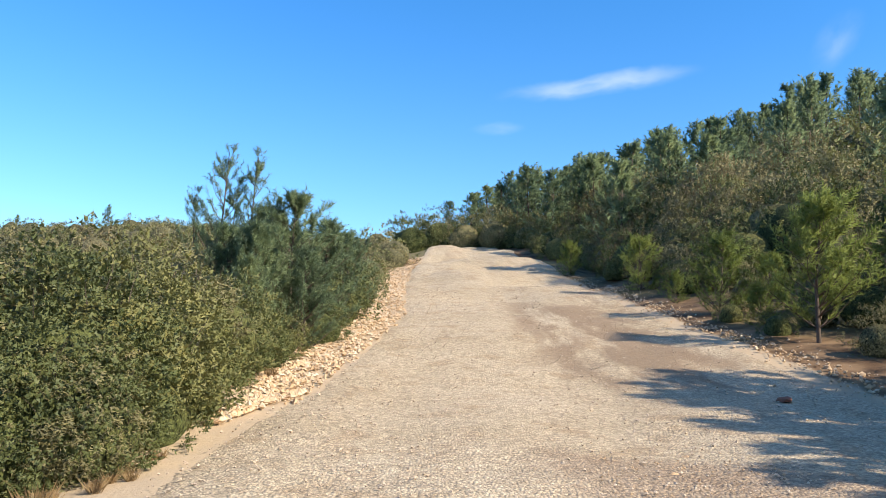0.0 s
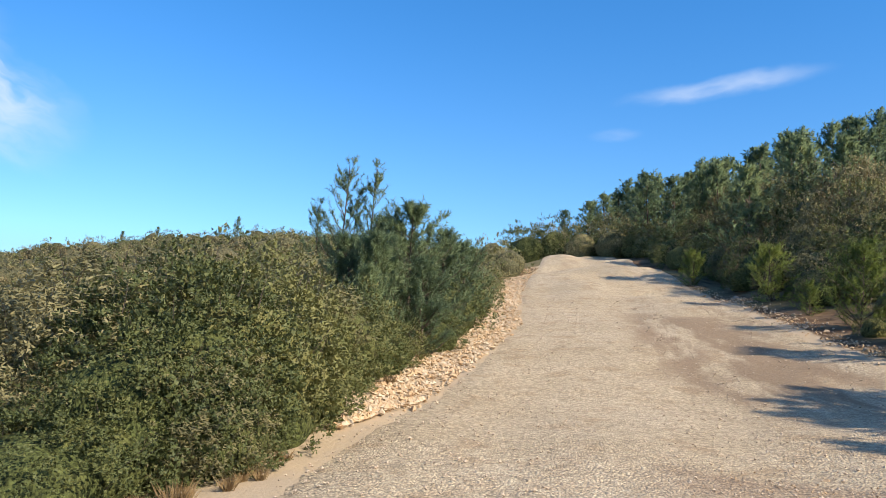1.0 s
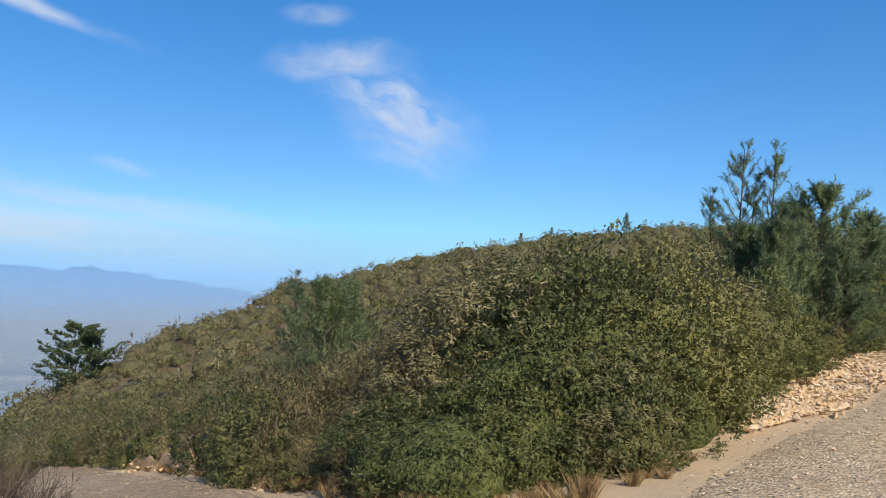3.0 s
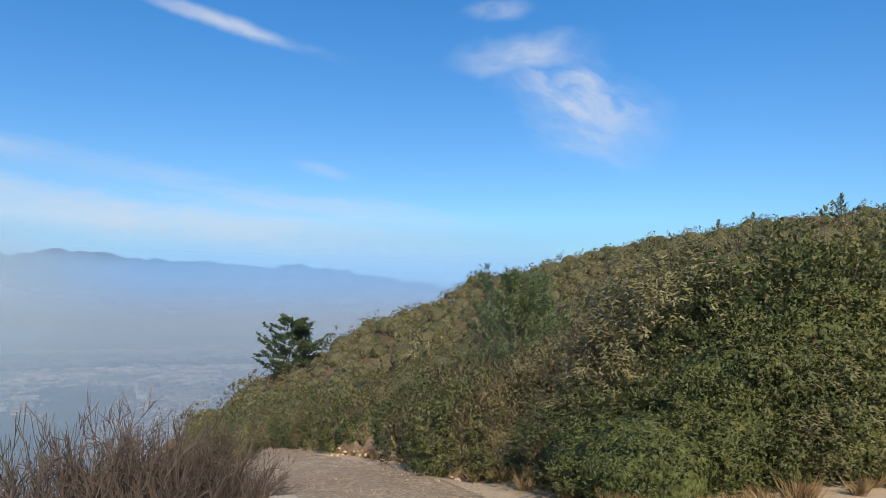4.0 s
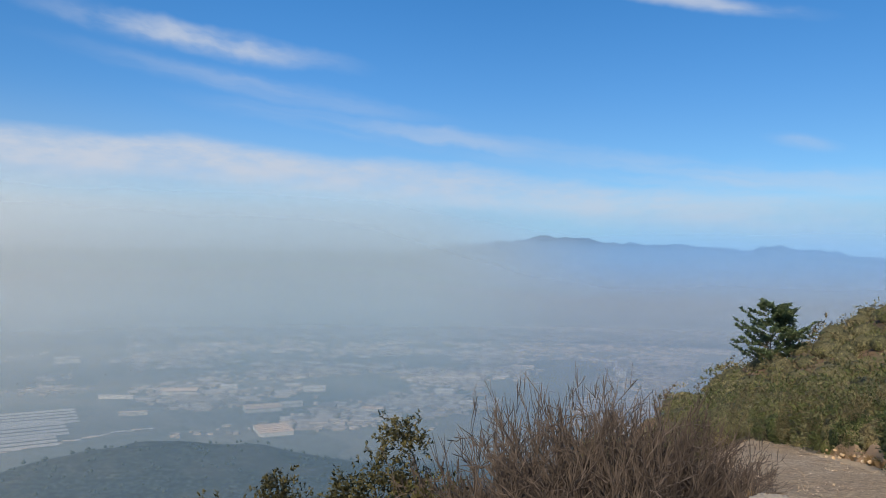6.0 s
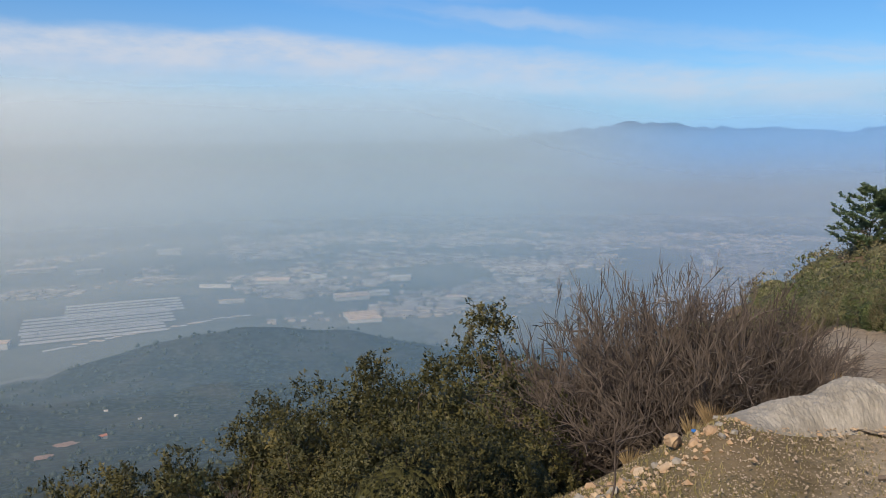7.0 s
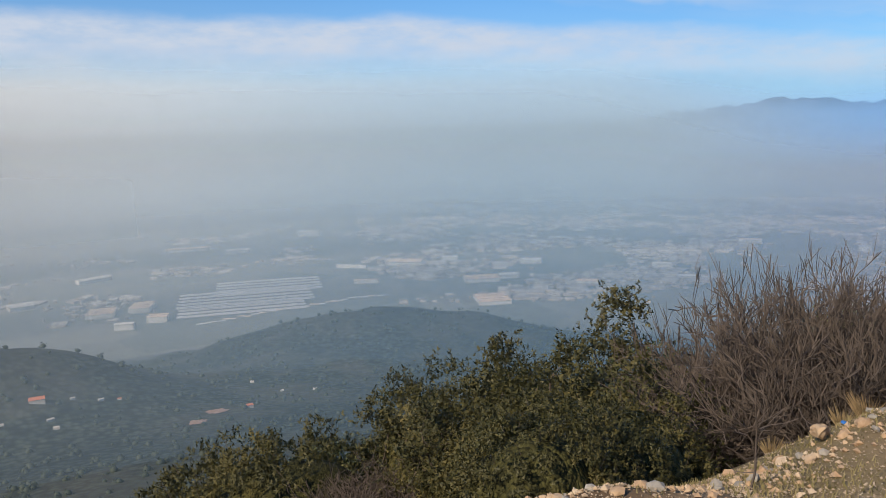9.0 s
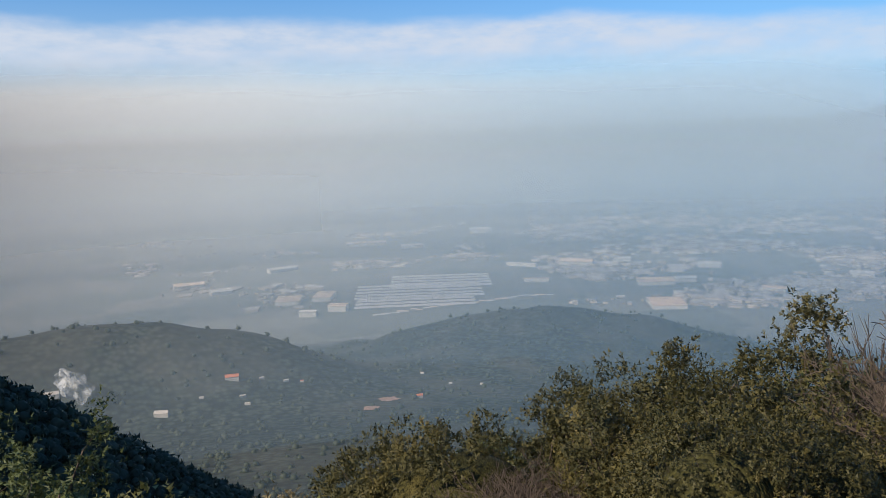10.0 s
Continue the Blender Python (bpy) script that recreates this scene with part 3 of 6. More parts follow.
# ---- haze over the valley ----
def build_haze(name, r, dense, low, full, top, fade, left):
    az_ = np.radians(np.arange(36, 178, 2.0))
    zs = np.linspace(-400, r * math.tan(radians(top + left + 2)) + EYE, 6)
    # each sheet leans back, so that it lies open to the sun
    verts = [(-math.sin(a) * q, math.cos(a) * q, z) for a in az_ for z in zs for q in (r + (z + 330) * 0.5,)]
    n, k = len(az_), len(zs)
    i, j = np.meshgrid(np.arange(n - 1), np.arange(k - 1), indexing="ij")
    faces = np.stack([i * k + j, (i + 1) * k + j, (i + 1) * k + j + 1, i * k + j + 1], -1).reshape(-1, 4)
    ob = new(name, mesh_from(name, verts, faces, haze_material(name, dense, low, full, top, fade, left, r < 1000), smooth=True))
    return tagged(ob, "thin sheet painted as sunlit haze over the valley", "haze", kind="stuff")


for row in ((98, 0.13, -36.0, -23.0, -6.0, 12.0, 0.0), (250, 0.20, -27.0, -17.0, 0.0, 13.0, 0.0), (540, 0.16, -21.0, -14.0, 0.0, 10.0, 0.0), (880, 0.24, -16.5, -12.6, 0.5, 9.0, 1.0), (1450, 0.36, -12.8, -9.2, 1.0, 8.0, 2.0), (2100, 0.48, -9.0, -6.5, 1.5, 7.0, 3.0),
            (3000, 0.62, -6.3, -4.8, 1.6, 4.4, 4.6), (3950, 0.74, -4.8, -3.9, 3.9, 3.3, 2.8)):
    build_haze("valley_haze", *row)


# ---- plants ----
def unit(v):
    return v / np.maximum(np.linalg.norm(v, axis=-1, keepdims=True), 1e-9)


def tube(points, radii, sides=4):
    """A tapering limb through points."""
    pts = np.asarray(points, dtype=float)
    m = len(pts)
    d = unit(np.gradient(pts, axis=0))
    ref = np.where(np.abs(d[:, 2:3]) > 0.9, np.array([[1.0, 0, 0]]), np.array([[0, 0, 1.0]]))
    u = unit(np.cross(d, ref))
    v = np.cross(d, u)
    a = np.arange(sides) * 2 * np.pi / sides
    ring = pts[:, None] + (u[:, None] * np.cos(a)[None, :, None] + v[:, None] * np.sin(a)[None, :, None]) * np.asarray(radii)[:, None, None]
    i, j = np.meshgrid(np.arange(m - 1), np.arange(sides), indexing="ij")
    j2 = (j + 1) % sides
    F = np.stack([i * sides + j, i * sides + j2, (i + 1) * sides + j2, (i + 1) * sides + j], -1).reshape(-1, 4)
    return ring.reshape(-1, 3), F


def limb(rng, start, way, length, r0, steps=5, bend=0.25, up=0.15):
    """Points and radii of one wandering limb."""
    p, d = np.array(start, dtype=float), unit(np.array(way, dtype=float))
    pts = [p.copy()]
    for _ in range(steps):
        d = unit(d + rng.normal(0, bend, 3) + np.array([0, 0, up]))
        p = p + d * length / steps
        pts.append(p.copy())
    return np.array(pts), np.linspace(r0, r0 * 0.25, steps + 1)


def stems(rng, rx, rz, count, r0=0.025, sides=4):
    out = []
    for _ in range(count):
        a = rng.uniform(0, 6.28)
        way = (math.cos(a) * rng.uniform(0.2, 1.1), math.sin(a) * rng.uniform(0.2, 1.1), 1)
        pts, rad = limb(rng, (math.cos(a) * 0.12, math.sin(a) * 0.12, -0.15), way, rng.uniform(0.5, 0.78) * max(rz, rx), r0 * rng.uniform(0.6, 1.2), 6, 0.22)
        out.append(tube(pts, rad, sides))
        for _ in range(3):
            k = rng.integers(2, 6)
            q, rd = limb(rng, pts[k], unit(pts[k] - pts[k - 1]) + rng.normal(0, 0.7, 3), rng.uniform(0.25, 0.5) * rz, rad[k] * 0.6, 4, 0.3)
            out.append(tube(q, rd, 3))
    return join(out)


class Lumps:
    """A smooth uneven function of a direction, about -1 to 1."""

    def __init__(self, rng, pitch, waves=9):
        self.k = unit(rng.normal(size=(waves, 3))) * pitch * rng.uniform(0.7, 1.4, (waves, 1))
        self.p = rng.uniform(0, 6.28, waves)

    def __call__(self, d):
        return np.sin(d @ self.k.T + self.p).sum(-1) / (0.62 * len(self.p))


class Dome:
    """The shape of a bush: round-shouldered, wider below the middle, swelling and creased."""

    def __init__(self, rng, rx, rz, lump=1.0):
        self.rx, self.rz, self.lump = rx * rng.uniform(0.92, 1.08), rz, lump
        self.coarse, self.fold = Lumps(rng, 2.2), Lumps(rng, 5.2)

    def at(self, ang, h):
        """Places on the surface, and the ways out of it, at bearings and shares of the height."""
        up = np.clip((h - 0.35) / 0.65, 0, 1)
        low = np.clip((0.35 - h) / 0.35, 0, 1)
        ring = np.sqrt(np.clip(1 - up * up, 0, 1)) - 0.30 * low * low
        out = np.stack([np.cos(ang) * ring, np.sin(ang) * ring, up - 0.25 * low], -1)
        f = 1 + self.lump * (0.13 * self.coarse(out) - 0.17 * np.abs(self.fold(out)) ** 0.8) + 0.07
        P = np.stack([np.cos(ang) * ring * self.rx * f, np.sin(ang) * ring * self.rx * f, self.rz * (0.35 * np.minimum(h / 0.35, 1) + 0.65 * up * f)], -1)
        return P, unit(out)

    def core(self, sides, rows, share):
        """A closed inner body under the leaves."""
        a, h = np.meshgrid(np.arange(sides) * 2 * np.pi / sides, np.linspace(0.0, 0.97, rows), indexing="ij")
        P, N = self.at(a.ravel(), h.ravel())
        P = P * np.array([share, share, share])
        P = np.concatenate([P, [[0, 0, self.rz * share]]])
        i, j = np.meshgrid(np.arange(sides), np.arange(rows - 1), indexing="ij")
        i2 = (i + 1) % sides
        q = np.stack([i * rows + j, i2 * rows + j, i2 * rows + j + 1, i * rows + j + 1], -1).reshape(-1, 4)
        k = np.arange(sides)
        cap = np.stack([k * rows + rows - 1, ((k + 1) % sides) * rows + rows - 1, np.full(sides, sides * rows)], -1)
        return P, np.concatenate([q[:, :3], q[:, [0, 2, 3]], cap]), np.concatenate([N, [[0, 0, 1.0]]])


def sprays(rng, base, out, length, per, long, wide, rise=0.5, loose=0.5, hang=0.0):
    """Leafy shoots at base: leaves along each one, the last at its tip. Returns corners, faces and normals."""
    n = len(base)
    way = unit(out * 0.75 + rng.normal(0, loose, (n, 3)) + np.array([0, 0, rise]))
    ln = length * rng.uniform(0.55, 1.4, n)
    f = np.tile((np.arange(per) + 0.6) / per, n)[:, None]
    W, O = np.repeat(way, per, 0), np.repeat(out, per, 0)
    side = unit(np.cross(W, rng.normal(size=(n * per, 3))))
    P = np.repeat(base, per, 0) + W * f * np.repeat(ln, per)[:, None] + side * long * 0.35
    t = unit(W * 0.7 + side * rng.uniform(0.5, 1.2, (n * per, 1)) - np.array([0, 0, hang]))
    N = O * 0.5 + np.array([0, 0, 0.4]) + rng.normal(0, 0.5, (n * per, 3))
    N = unit(N - t * (N * t).sum(-1, keepdims=True))
    b = np.cross(N, t)
    le = (long * rng.uniform(0.7, 1.35, n * per))[:, None]
    wd = (wide * rng.uniform(0.7, 1.3, n * per))[:, None]
    V = np.stack([P - t * le * 0.35 + b * wd * 0.5, P - t * le * 0.35 - b * wd * 0.5, P + t * le * 0.65], 1)
    keep = V[..., 2].min(1) > 0.0
    V = V[keep].reshape(-1, 3)
    soft = np.repeat(unit(O * 0.75 + N * 0.65 + side * 0.35)[keep], 3, 0)
    return V, np.arange(len(V)).reshape(-1, 3), soft


def dome_crown(rng, rx, rz, clumps, shoots, per, length, long, wide, rise=0.5, hang=0.0, sides=20, rows=9, lump=1.0, core=0.8, clump=0.2):
    """Leaves and the inner body of one bush: clumps of leafy shoots, standing out unevenly over darker hollows."""
    dome = Dome(rng, rx, rz, lump)
    C, D = dome.at(rng.uniform(0, 6.28, clumps), rng.uniform(0.04, 1.0, clumps))
    C = C * rng.uniform(0.80, 1.04, (clumps, 1))
    n = clumps * shoots
    d = rng.normal(size=(n, 3))
    d = unit(np.where(((d * np.repeat(D, shoots, 0)).sum(-1) < -0.2)[:, None], -d, d))
    size = np.repeat(clump * rng.uniform(0.6, 1.45, clumps), shoots)
    P = np.repeat(C, shoots, 0) + d * np.array([1.15, 1.15, 0.8]) * (size * rng.uniform(0.35, 1.0, n))[:, None]
    N = unit(np.repeat(D, shoots, 0) * 0.6 + d)
    return sprays(rng, P, N, length, per, long, wide, rise, 0.4, hang), dome.core(sides, rows, core), dome


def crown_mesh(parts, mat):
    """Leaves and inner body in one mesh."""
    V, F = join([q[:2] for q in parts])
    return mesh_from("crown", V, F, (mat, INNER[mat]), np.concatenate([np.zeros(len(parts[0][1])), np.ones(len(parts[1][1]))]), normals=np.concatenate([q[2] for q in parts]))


def bush_kind(name, seed, rx, rz, leaf_mat, clumps, shoots, per, length, long, wide, rise=0.5, hang=0.0, twigs=0, label="", fine=True, clump=0.2):
    """The pattern for one kind of bush: its stems and its crown."""
    rng = np.random.default_rng(seed)
    *parts, dome = dome_crown(rng, rx, rz, clumps, shoots, per, length, long, wide, rise, hang, 22 if fine else 14, 10 if fine else 7, 1.0, 0.66 if "maquis" in name or not fine else 0.75, clump)
    crown = crown_mesh(parts, leaf_mat)
    wood = [stems(rng, rx * 0.75, rz * 0.75, 3, sides=3)]
    P, N = dome.at(rng.uniform(0, 6.28, max(twigs, 1)), rng.uniform(0.35, 1.0, max(twigs, 1)))
    for i in range(twigs):
        pts, rad = limb(rng, P[i] * 0.95, N[i] + np.array([0, 0, 1.4]), rng.uniform(0.18, 0.42), 0.006, 2, 0.2)
        wood.append(tube(pts, rad, 3))
    V, F = join(wood)
    return name, mesh_from("stem", V, F, TWIG if twigs else BARK), crown, label


def plant(kind, x, y, scale=1.0, turn=0.0, tall=1.0, group="", sink=0.05, category="bush"):
    name, wood, crown, label = kind
    e = new(name)
    e.empty_display_size = 0.2
    e.matrix_world = Matrix.Translation((x, y, put_on(x, y, sink))) @ pose(0, 0, 0, 0, 0, turn) @ Matrix.Diagonal((scale, scale, scale * tall, 1))
    tagged(part("stem" if category == "bush" else "trunk", wood, e), kind="stuff" if category == "bush" else "")
    part("crown", crown, e)
    return tagged(e, label, category, group)


GREEN_L, OLIVE_L, BROWN_L = "dense dark green kermes oak bush on the slope", "grey-olive maquis bush with small leaves", "dry brownish maquis bush with bare twigs"
NEAR = {
    "green": [bush_kind("kermes_oak_bush", 10 + i, 1.35, 2.1, LEAF_GREEN, 150, 14, 6, 0.11, 0.046, 0.034, 0.3, 0.0, 12, GREEN_L, clump=0.19) for i in range(3)],
    "olive": [bush_kind("maquis_bush", 20 + i, 1.2, 2.0, LEAF_OLIVE, 120, 13, 6, 0.15, 0.066, 0.027, 0.7, 0.55, 16, OLIVE_L, clump=0.21) for i in range(3)],
    "brown": [bush_kind("maquis_bush", 30 + i, 1.2, 1.9, LEAF_BROWN, 150, 14, 6, 0.20, 0.052, 0.019, 1.3, -0.5, 50, BROWN_L, clump=0.20) for i in range(2)],
    "oak": [bush_kind("oak_bush", 36 + i, 1.2, 1.9, LEAF_OAK, 140, 14, 6, 0.13, 0.054, 0.038, 0.4, 0.2, 8, "low yellow-green oak bush below the bank", clump=0.18) for i in range(2)],
}
MIDDLE = {
    "green": [bush_kind("kermes_oak_bush", 40 + i, 1.35, 2.1, LEAF_GREEN, 90, 9, 5, 0.13, 0.062, 0.048, 0.3, 0.0, 0, GREEN_L, False, 0.25) for i in range(3)],
    "olive": [bush_kind("maquis_bush", 50 + i, 1.25, 1.9, LEAF_OLIVE, 84, 9, 5, 0.16, 0.072, 0.036, 0.7, 0.5, 8, OLIVE_L, False, 0.26) for i in range(3)],
    "brown": [bush_kind("maquis_bush", 60 + i, 1.25, 1.8, LEAF_BROWN, 88, 9, 5, 0.20, 0.066, 0.026, 1.2, -0.4, 20, BROWN_L, False, 0.25) for i in range(2)],
}
MIDDLE["oak"] = NEAR["oak"]


def brushes(rng, A, B, count, long, thick, middle):
    """Shoots from A to B set with thin needles that lean forwards, densest at the tip."""
    n = len(A) * count
    f = (np.tile((np.arange(count) + 0.5) / count, len(A)) ** 0.7)[:, None]
    a, b = np.repeat(A, count, 0), np.repeat(B, count, 0)
    axis = unit(b - a)
    base = a + (b - a) * f
    side = unit(np.cross(axis, rng.normal(size=(n, 3))))
    way = unit(axis * rng.uniform(0.5, 1.3, (n, 1)) + side)
    flat = unit(np.cross(way, rng.normal(size=(n, 3)))) * thick * 0.5
    ln = (long * rng.uniform(0.7, 1.2, n))[:, None]
    out = unit(base - np.array([0, 0, middle]) + rng.normal(0, 0.15, (n, 3)))
    V = np.stack([base - flat, base + flat, base + way * ln], 1).reshape(-1, 3)
    return V, np.arange(3 * n).reshape(n, 3), np.repeat(unit(out * 0.55 + side * 0.55 + np.array([0, 0, 0.25])), 3, 0)


def pine_kind(name, seed, height, spread, mat, whorls, shoots, needles, long, thick, bare=0.15, sparse=1.0, label="", girth=0.018, rise=0.45, taper=0.8, sides=5, brush=0.26):
    """A pine: a trunk, whorls of boughs and needle-set shoots along them, all turning upwards at their ends."""
    rng = np.random.default_rng(seed)
    pts, rad = limb(rng, (0, 0, -0.2), (0, 0, 1), height * 1.0, girth * height + 0.012, 9, 0.05, 0.25)
    wood, A, B = [tube(pts, rad, sides)], [], []
    size = brush * max(1.0, height / 4.5)

    def shoot(p, way, s=1.0):
        A.append(p)
        B.append(p + unit(np.asarray(way, dtype=float)) * size * s * rng.uniform(0.7, 1.3))

    for i in range(whorls):
        f = bare + (1 - bare) * (i + 0.3 + rng.uniform(-0.2, 0.2)) / whorls
        f = min(max(f, 0.02), 0.97)
        k = f * (len(pts) - 1)
        a, b = int(k), min(int(k) + 1, len(pts) - 1)
        o = pts[a] + (pts[b] - pts[a]) * (k - a)
        reach = spread * ((1 - f) ** taper) * rng.uniform(0.75, 1.2) + 0.07 * height * (1 - f * 0.6)
        for j in range(rng.integers(4, 7)):
            if rng.uniform() > sparse:
                continue
            ang = rng.uniform(0, 6.28)
            q, rd = limb(rng, o, (math.cos(ang), math.sin(ang), rise + 0.45 * f), reach * rng.uniform(0.55, 1.1), 0.005 * height * (1 - f) + 0.006, 4, 0.12, 0.10)
            wood.append(tube(q, rd, 3))
            along = unit(q[-1] - q[0])
            for _ in range(shoots):
                m = rng.uniform(0.25, 1.0) * (len(q) - 1)
                c, d = int(m), min(int(m) + 1, len(q) - 1)
                shoot(q[c] + (q[d] - q[c]) * (m - c), along + rng.normal(0, 0.5, 3) + np.array([0, 0, 0.55]), 0.9)
            shoot(q[-1], along + np.array([0, 0, 0.4]), 1.1)
    for s in np.linspace(0.84, 1.0, 5):
        p = pts[min(int(s * (len(pts) - 1)), len(pts) - 1)]
        for _ in range(2):
            shoot(p, rng.normal(0, 0.35, 3) + np.array([0, 0, 1.0]))
    V, F, soft = brushes(rng, np.array(A), np.array(B), needles, long, thick, height * 0.35)
    WV, WF = join(wood)
    return name, mesh_from("trunk", WV, WF, BARK, smooth=True), mesh_from("crown", V, F, mat, normals=soft), label


PINES = [pine_kind("pine_tree", 70 + i, 6.0, 2.2, NEEDLES, 13, 6, 16, 0.17, 0.040, 0.06, 1.0, "dark green pine tree rising above the scrub") for i in range(3)]
SAPLINGS = [pine_kind("young_pine", 80 + i, 2.2, 1.25, NEEDLES_YOUNG, 12, 8, 15, 0.13, 0.016, 0.01, 1.0, "bright green young pine at the track's edge", 0.009, 0.35, 0.6) for i in range(3)]
BROAD_YOUNG = pine_kind("young_pine", 86, 3.0, 1.75, NEEDLES_YOUNG, 12, 10, 16, 0.15, 0.020, 0.16, 1.0, "broad bright green young pine with a leaning trunk", 0.014, taper=0.5, brush=0.32)
BUSHY_PINE = [pine_kind("bushy_pine", 90 + i, 3.5, 1.7, NEEDLES, 18, 12, 15, 0.13, 0.020, 0.02, 1.0, "bushy grey-green pine beside the rubble bank", 0.007, taper=0.55) for i in range(2)]
HILL_PINES = [pine_kind("pine_tree", 170 + i, 6.0, 2.3, NEEDLES, 12, 4, 9, 0.26, 0.085, 0.08, 1.0, "dark green pine rising above the hillside scrub", 0.012, sides=3, brush=0.34) for i in range(3)]
FLAT_PINE = pine_kind("broad_pine", 97, 5.2, 3.0, NEEDLES, 15, 20, 14, 0.18, 0.085, 0.08, 0.85, "broad dark pine with layered boughs at the hill's edge", 0.008, 0.02, 0.42, brush=0.3)
THIN_PINE = pine_kind("thin_pine", 95, 4.6, 1.25, NEEDLES, 12, 5, 24, 0.10, 0.013, 0.2, 0.7, "thin sparse pine standing above the bushes", 0.006, 0.7, 0.75, 5, 0.24)


# the slope beside the upper road: bushes from its edge back into the scrub
rng = np.random.default_rng(100)
EDGE_AZ, EDGE_R = (1.0, 3.0, 6.0, 9.0, 12.0, 16.5, 19.0, 26.0, 38.0, 51.6, 58.6, 64.4, 68.0), (62, 40, 26.0, 17.4, 14.8, 11.3, 8.0, 6.6, 6.2, 9.0, 14.2, 20.0, 27.0)
TOP_AZ, TOP_EL = (0, 5, 12, 20, 28, 34, 38.5, 43, 47, 54, 60, 66, 72), (5.0, 5.2, 5.2, 4.6, 3.3, 1.5, -1.4, -3.4, -4.6, -6.2, -7.8, -8.8, -9.8)


def scatter(az0, az1, r0, r1, step, rng):
    """Jittered places between two bearings and two distances."""
    out, r = [], r0
    while r < r1:
        s = step if not callable(step) else step(r)
        n = max(1, int(radians(az1 - az0) * r / s))
        for i in range(n):
            a = az0 + (az1 - az0) * (i + rng.uniform(0.1, 0.9)) / n
            q = r + rng.uniform(-0.4, 0.4) * s
            out.append((a, q))
        r += s * 0.85
    return out


def pick(rng, az_, r):
    """Kind of bush: green beside the upper road, grey-olive and then dry down the slope."""
    if az_ < 31:
        odds = (0.86, 0.10, 0.04)
    elif az_ < 38.5:
        odds = (0.12, 0.78, 0.10)
    elif az_ < 50:
        odds = (0.16, 0.38, 0.46)
    else:
        odds = (0.36, 0.34, 0.30)
    return ("green", "olive", "brown")[rng.choice(3, p=odds)]


for a, r, kind, tall in ((34.6, 8.9, "olive", 2.05), (32.4, 9.6, "olive", 2.15), (36.8, 8.3, "olive", 1.6), (39.5, 8.9, "brown", 1.4), (36.6, 10.6, "olive", 1.9), (42.5, 9.4, "olive", 1.25), (39.0, 10.8, "brown", 1.5), (45.5, 9.6, "brown", 1.25), (33.8, 7.4, "green", 1.05), (31.0, 7.9, "green", 1.55), (27.5, 8.5, "green", 1.95), (15.2, 13.6, "green", 1.25), (13.2, 15.0, "green", 0.95), (17.2, 12.6, "green", 1.7), (9.4, 17.6, "green", 0.9), (24.2, 9.4, "green", 2.15), (22.8, 8.8, "green", 1.25), (20.4, 9.9, "green", 1.35), (25.4, 7.9, "green", 1.1), (17.0, 12.4, "green", 1.1), (14.8, 13.9, "green", 0.85), (42.0, 8.2, "olive", 0.8), (39.6, 7.5, "green", 0.8), (44.4, 8.7, "brown", 0.75), (47.0, 9.5, "olive", 0.8), (37.2, 7.1, "green", 0.9), (49.4, 10.1, "green", 0.8), (46.0, 8.9, "green", 0.45), (40.8, 7.7, "brown", 0.5)):
    p = bearing(a, r)
    kinds = NEAR[kind]
    size = max(0.6, min(1.05, tall / 2.0))
    plant(kinds[int(a * 10) % len(kinds)], p.x, p.y, size, a * 97 % 360, tall / 2.05 / size, "slope bushes")
for a, r in scatter(1, 68, 6.6, 13.5, 1.7, rng) + scatter(1, 68, 14.2, 27, 2.0, rng):
    edge = float(np.interp(a, EDGE_AZ, EDGE_R)) + (2.1 if 52 < a < 60 else (1.25 if a > 44 else 0.75))
    p = bearing(a, r)
    if r < edge or on_road(p.x, p.y, 0.35) or p.y > 40 or (a < 34 and r > edge + 6.5) or (7.6 < a < 14.0 and r < 19.5):
        continue
    cap = EYE + r * math.tan(radians(float(np.interp(a, TOP_AZ, TOP_EL)))) - put_on(p.x, p.y)
    tall = min(cap, 2.7) * rng.uniform(0.62, 1.06)
    if r < edge + 0.9:
        tall *= 0.72
    if tall < 0.5:
        continue
    bank = NEAR if r < 13.5 else MIDDLE
    kinds = bank[pick(rng, a, r)]
    size = max(0.62, min(1.15, tall / 2.1))
    plant(kinds[rng.integers(0, len(kinds))], p.x, p.y, size, rng.uniform(0, 360), tall / 2.15 / size, "slope bushes")

for a in np.arange(47.0, 64.0, 0.9):
    e = float(np.interp(a, EDGE_AZ, EDGE_R))
    for back, tall in ((0.55, 0.55), (1.2, 0.95), (2.1, 1.2)):
        if rng.uniform() < 0.18 or (52.5 < a < 59 and back < 2.0):
            continue
        p = bearing(a + rng.uniform(-0.4, 0.4), e + back + rng.uniform(-0.15, 0.15))
        kinds = MIDDLE[pick(rng, a, e)]
        size = tall * rng.uniform(0.4, 0.62)
        plant(kinds[rng.integers(0, len(kinds))], p.x, p.y, size, rng.uniform(0, 360), 1.0, "slope bushes")

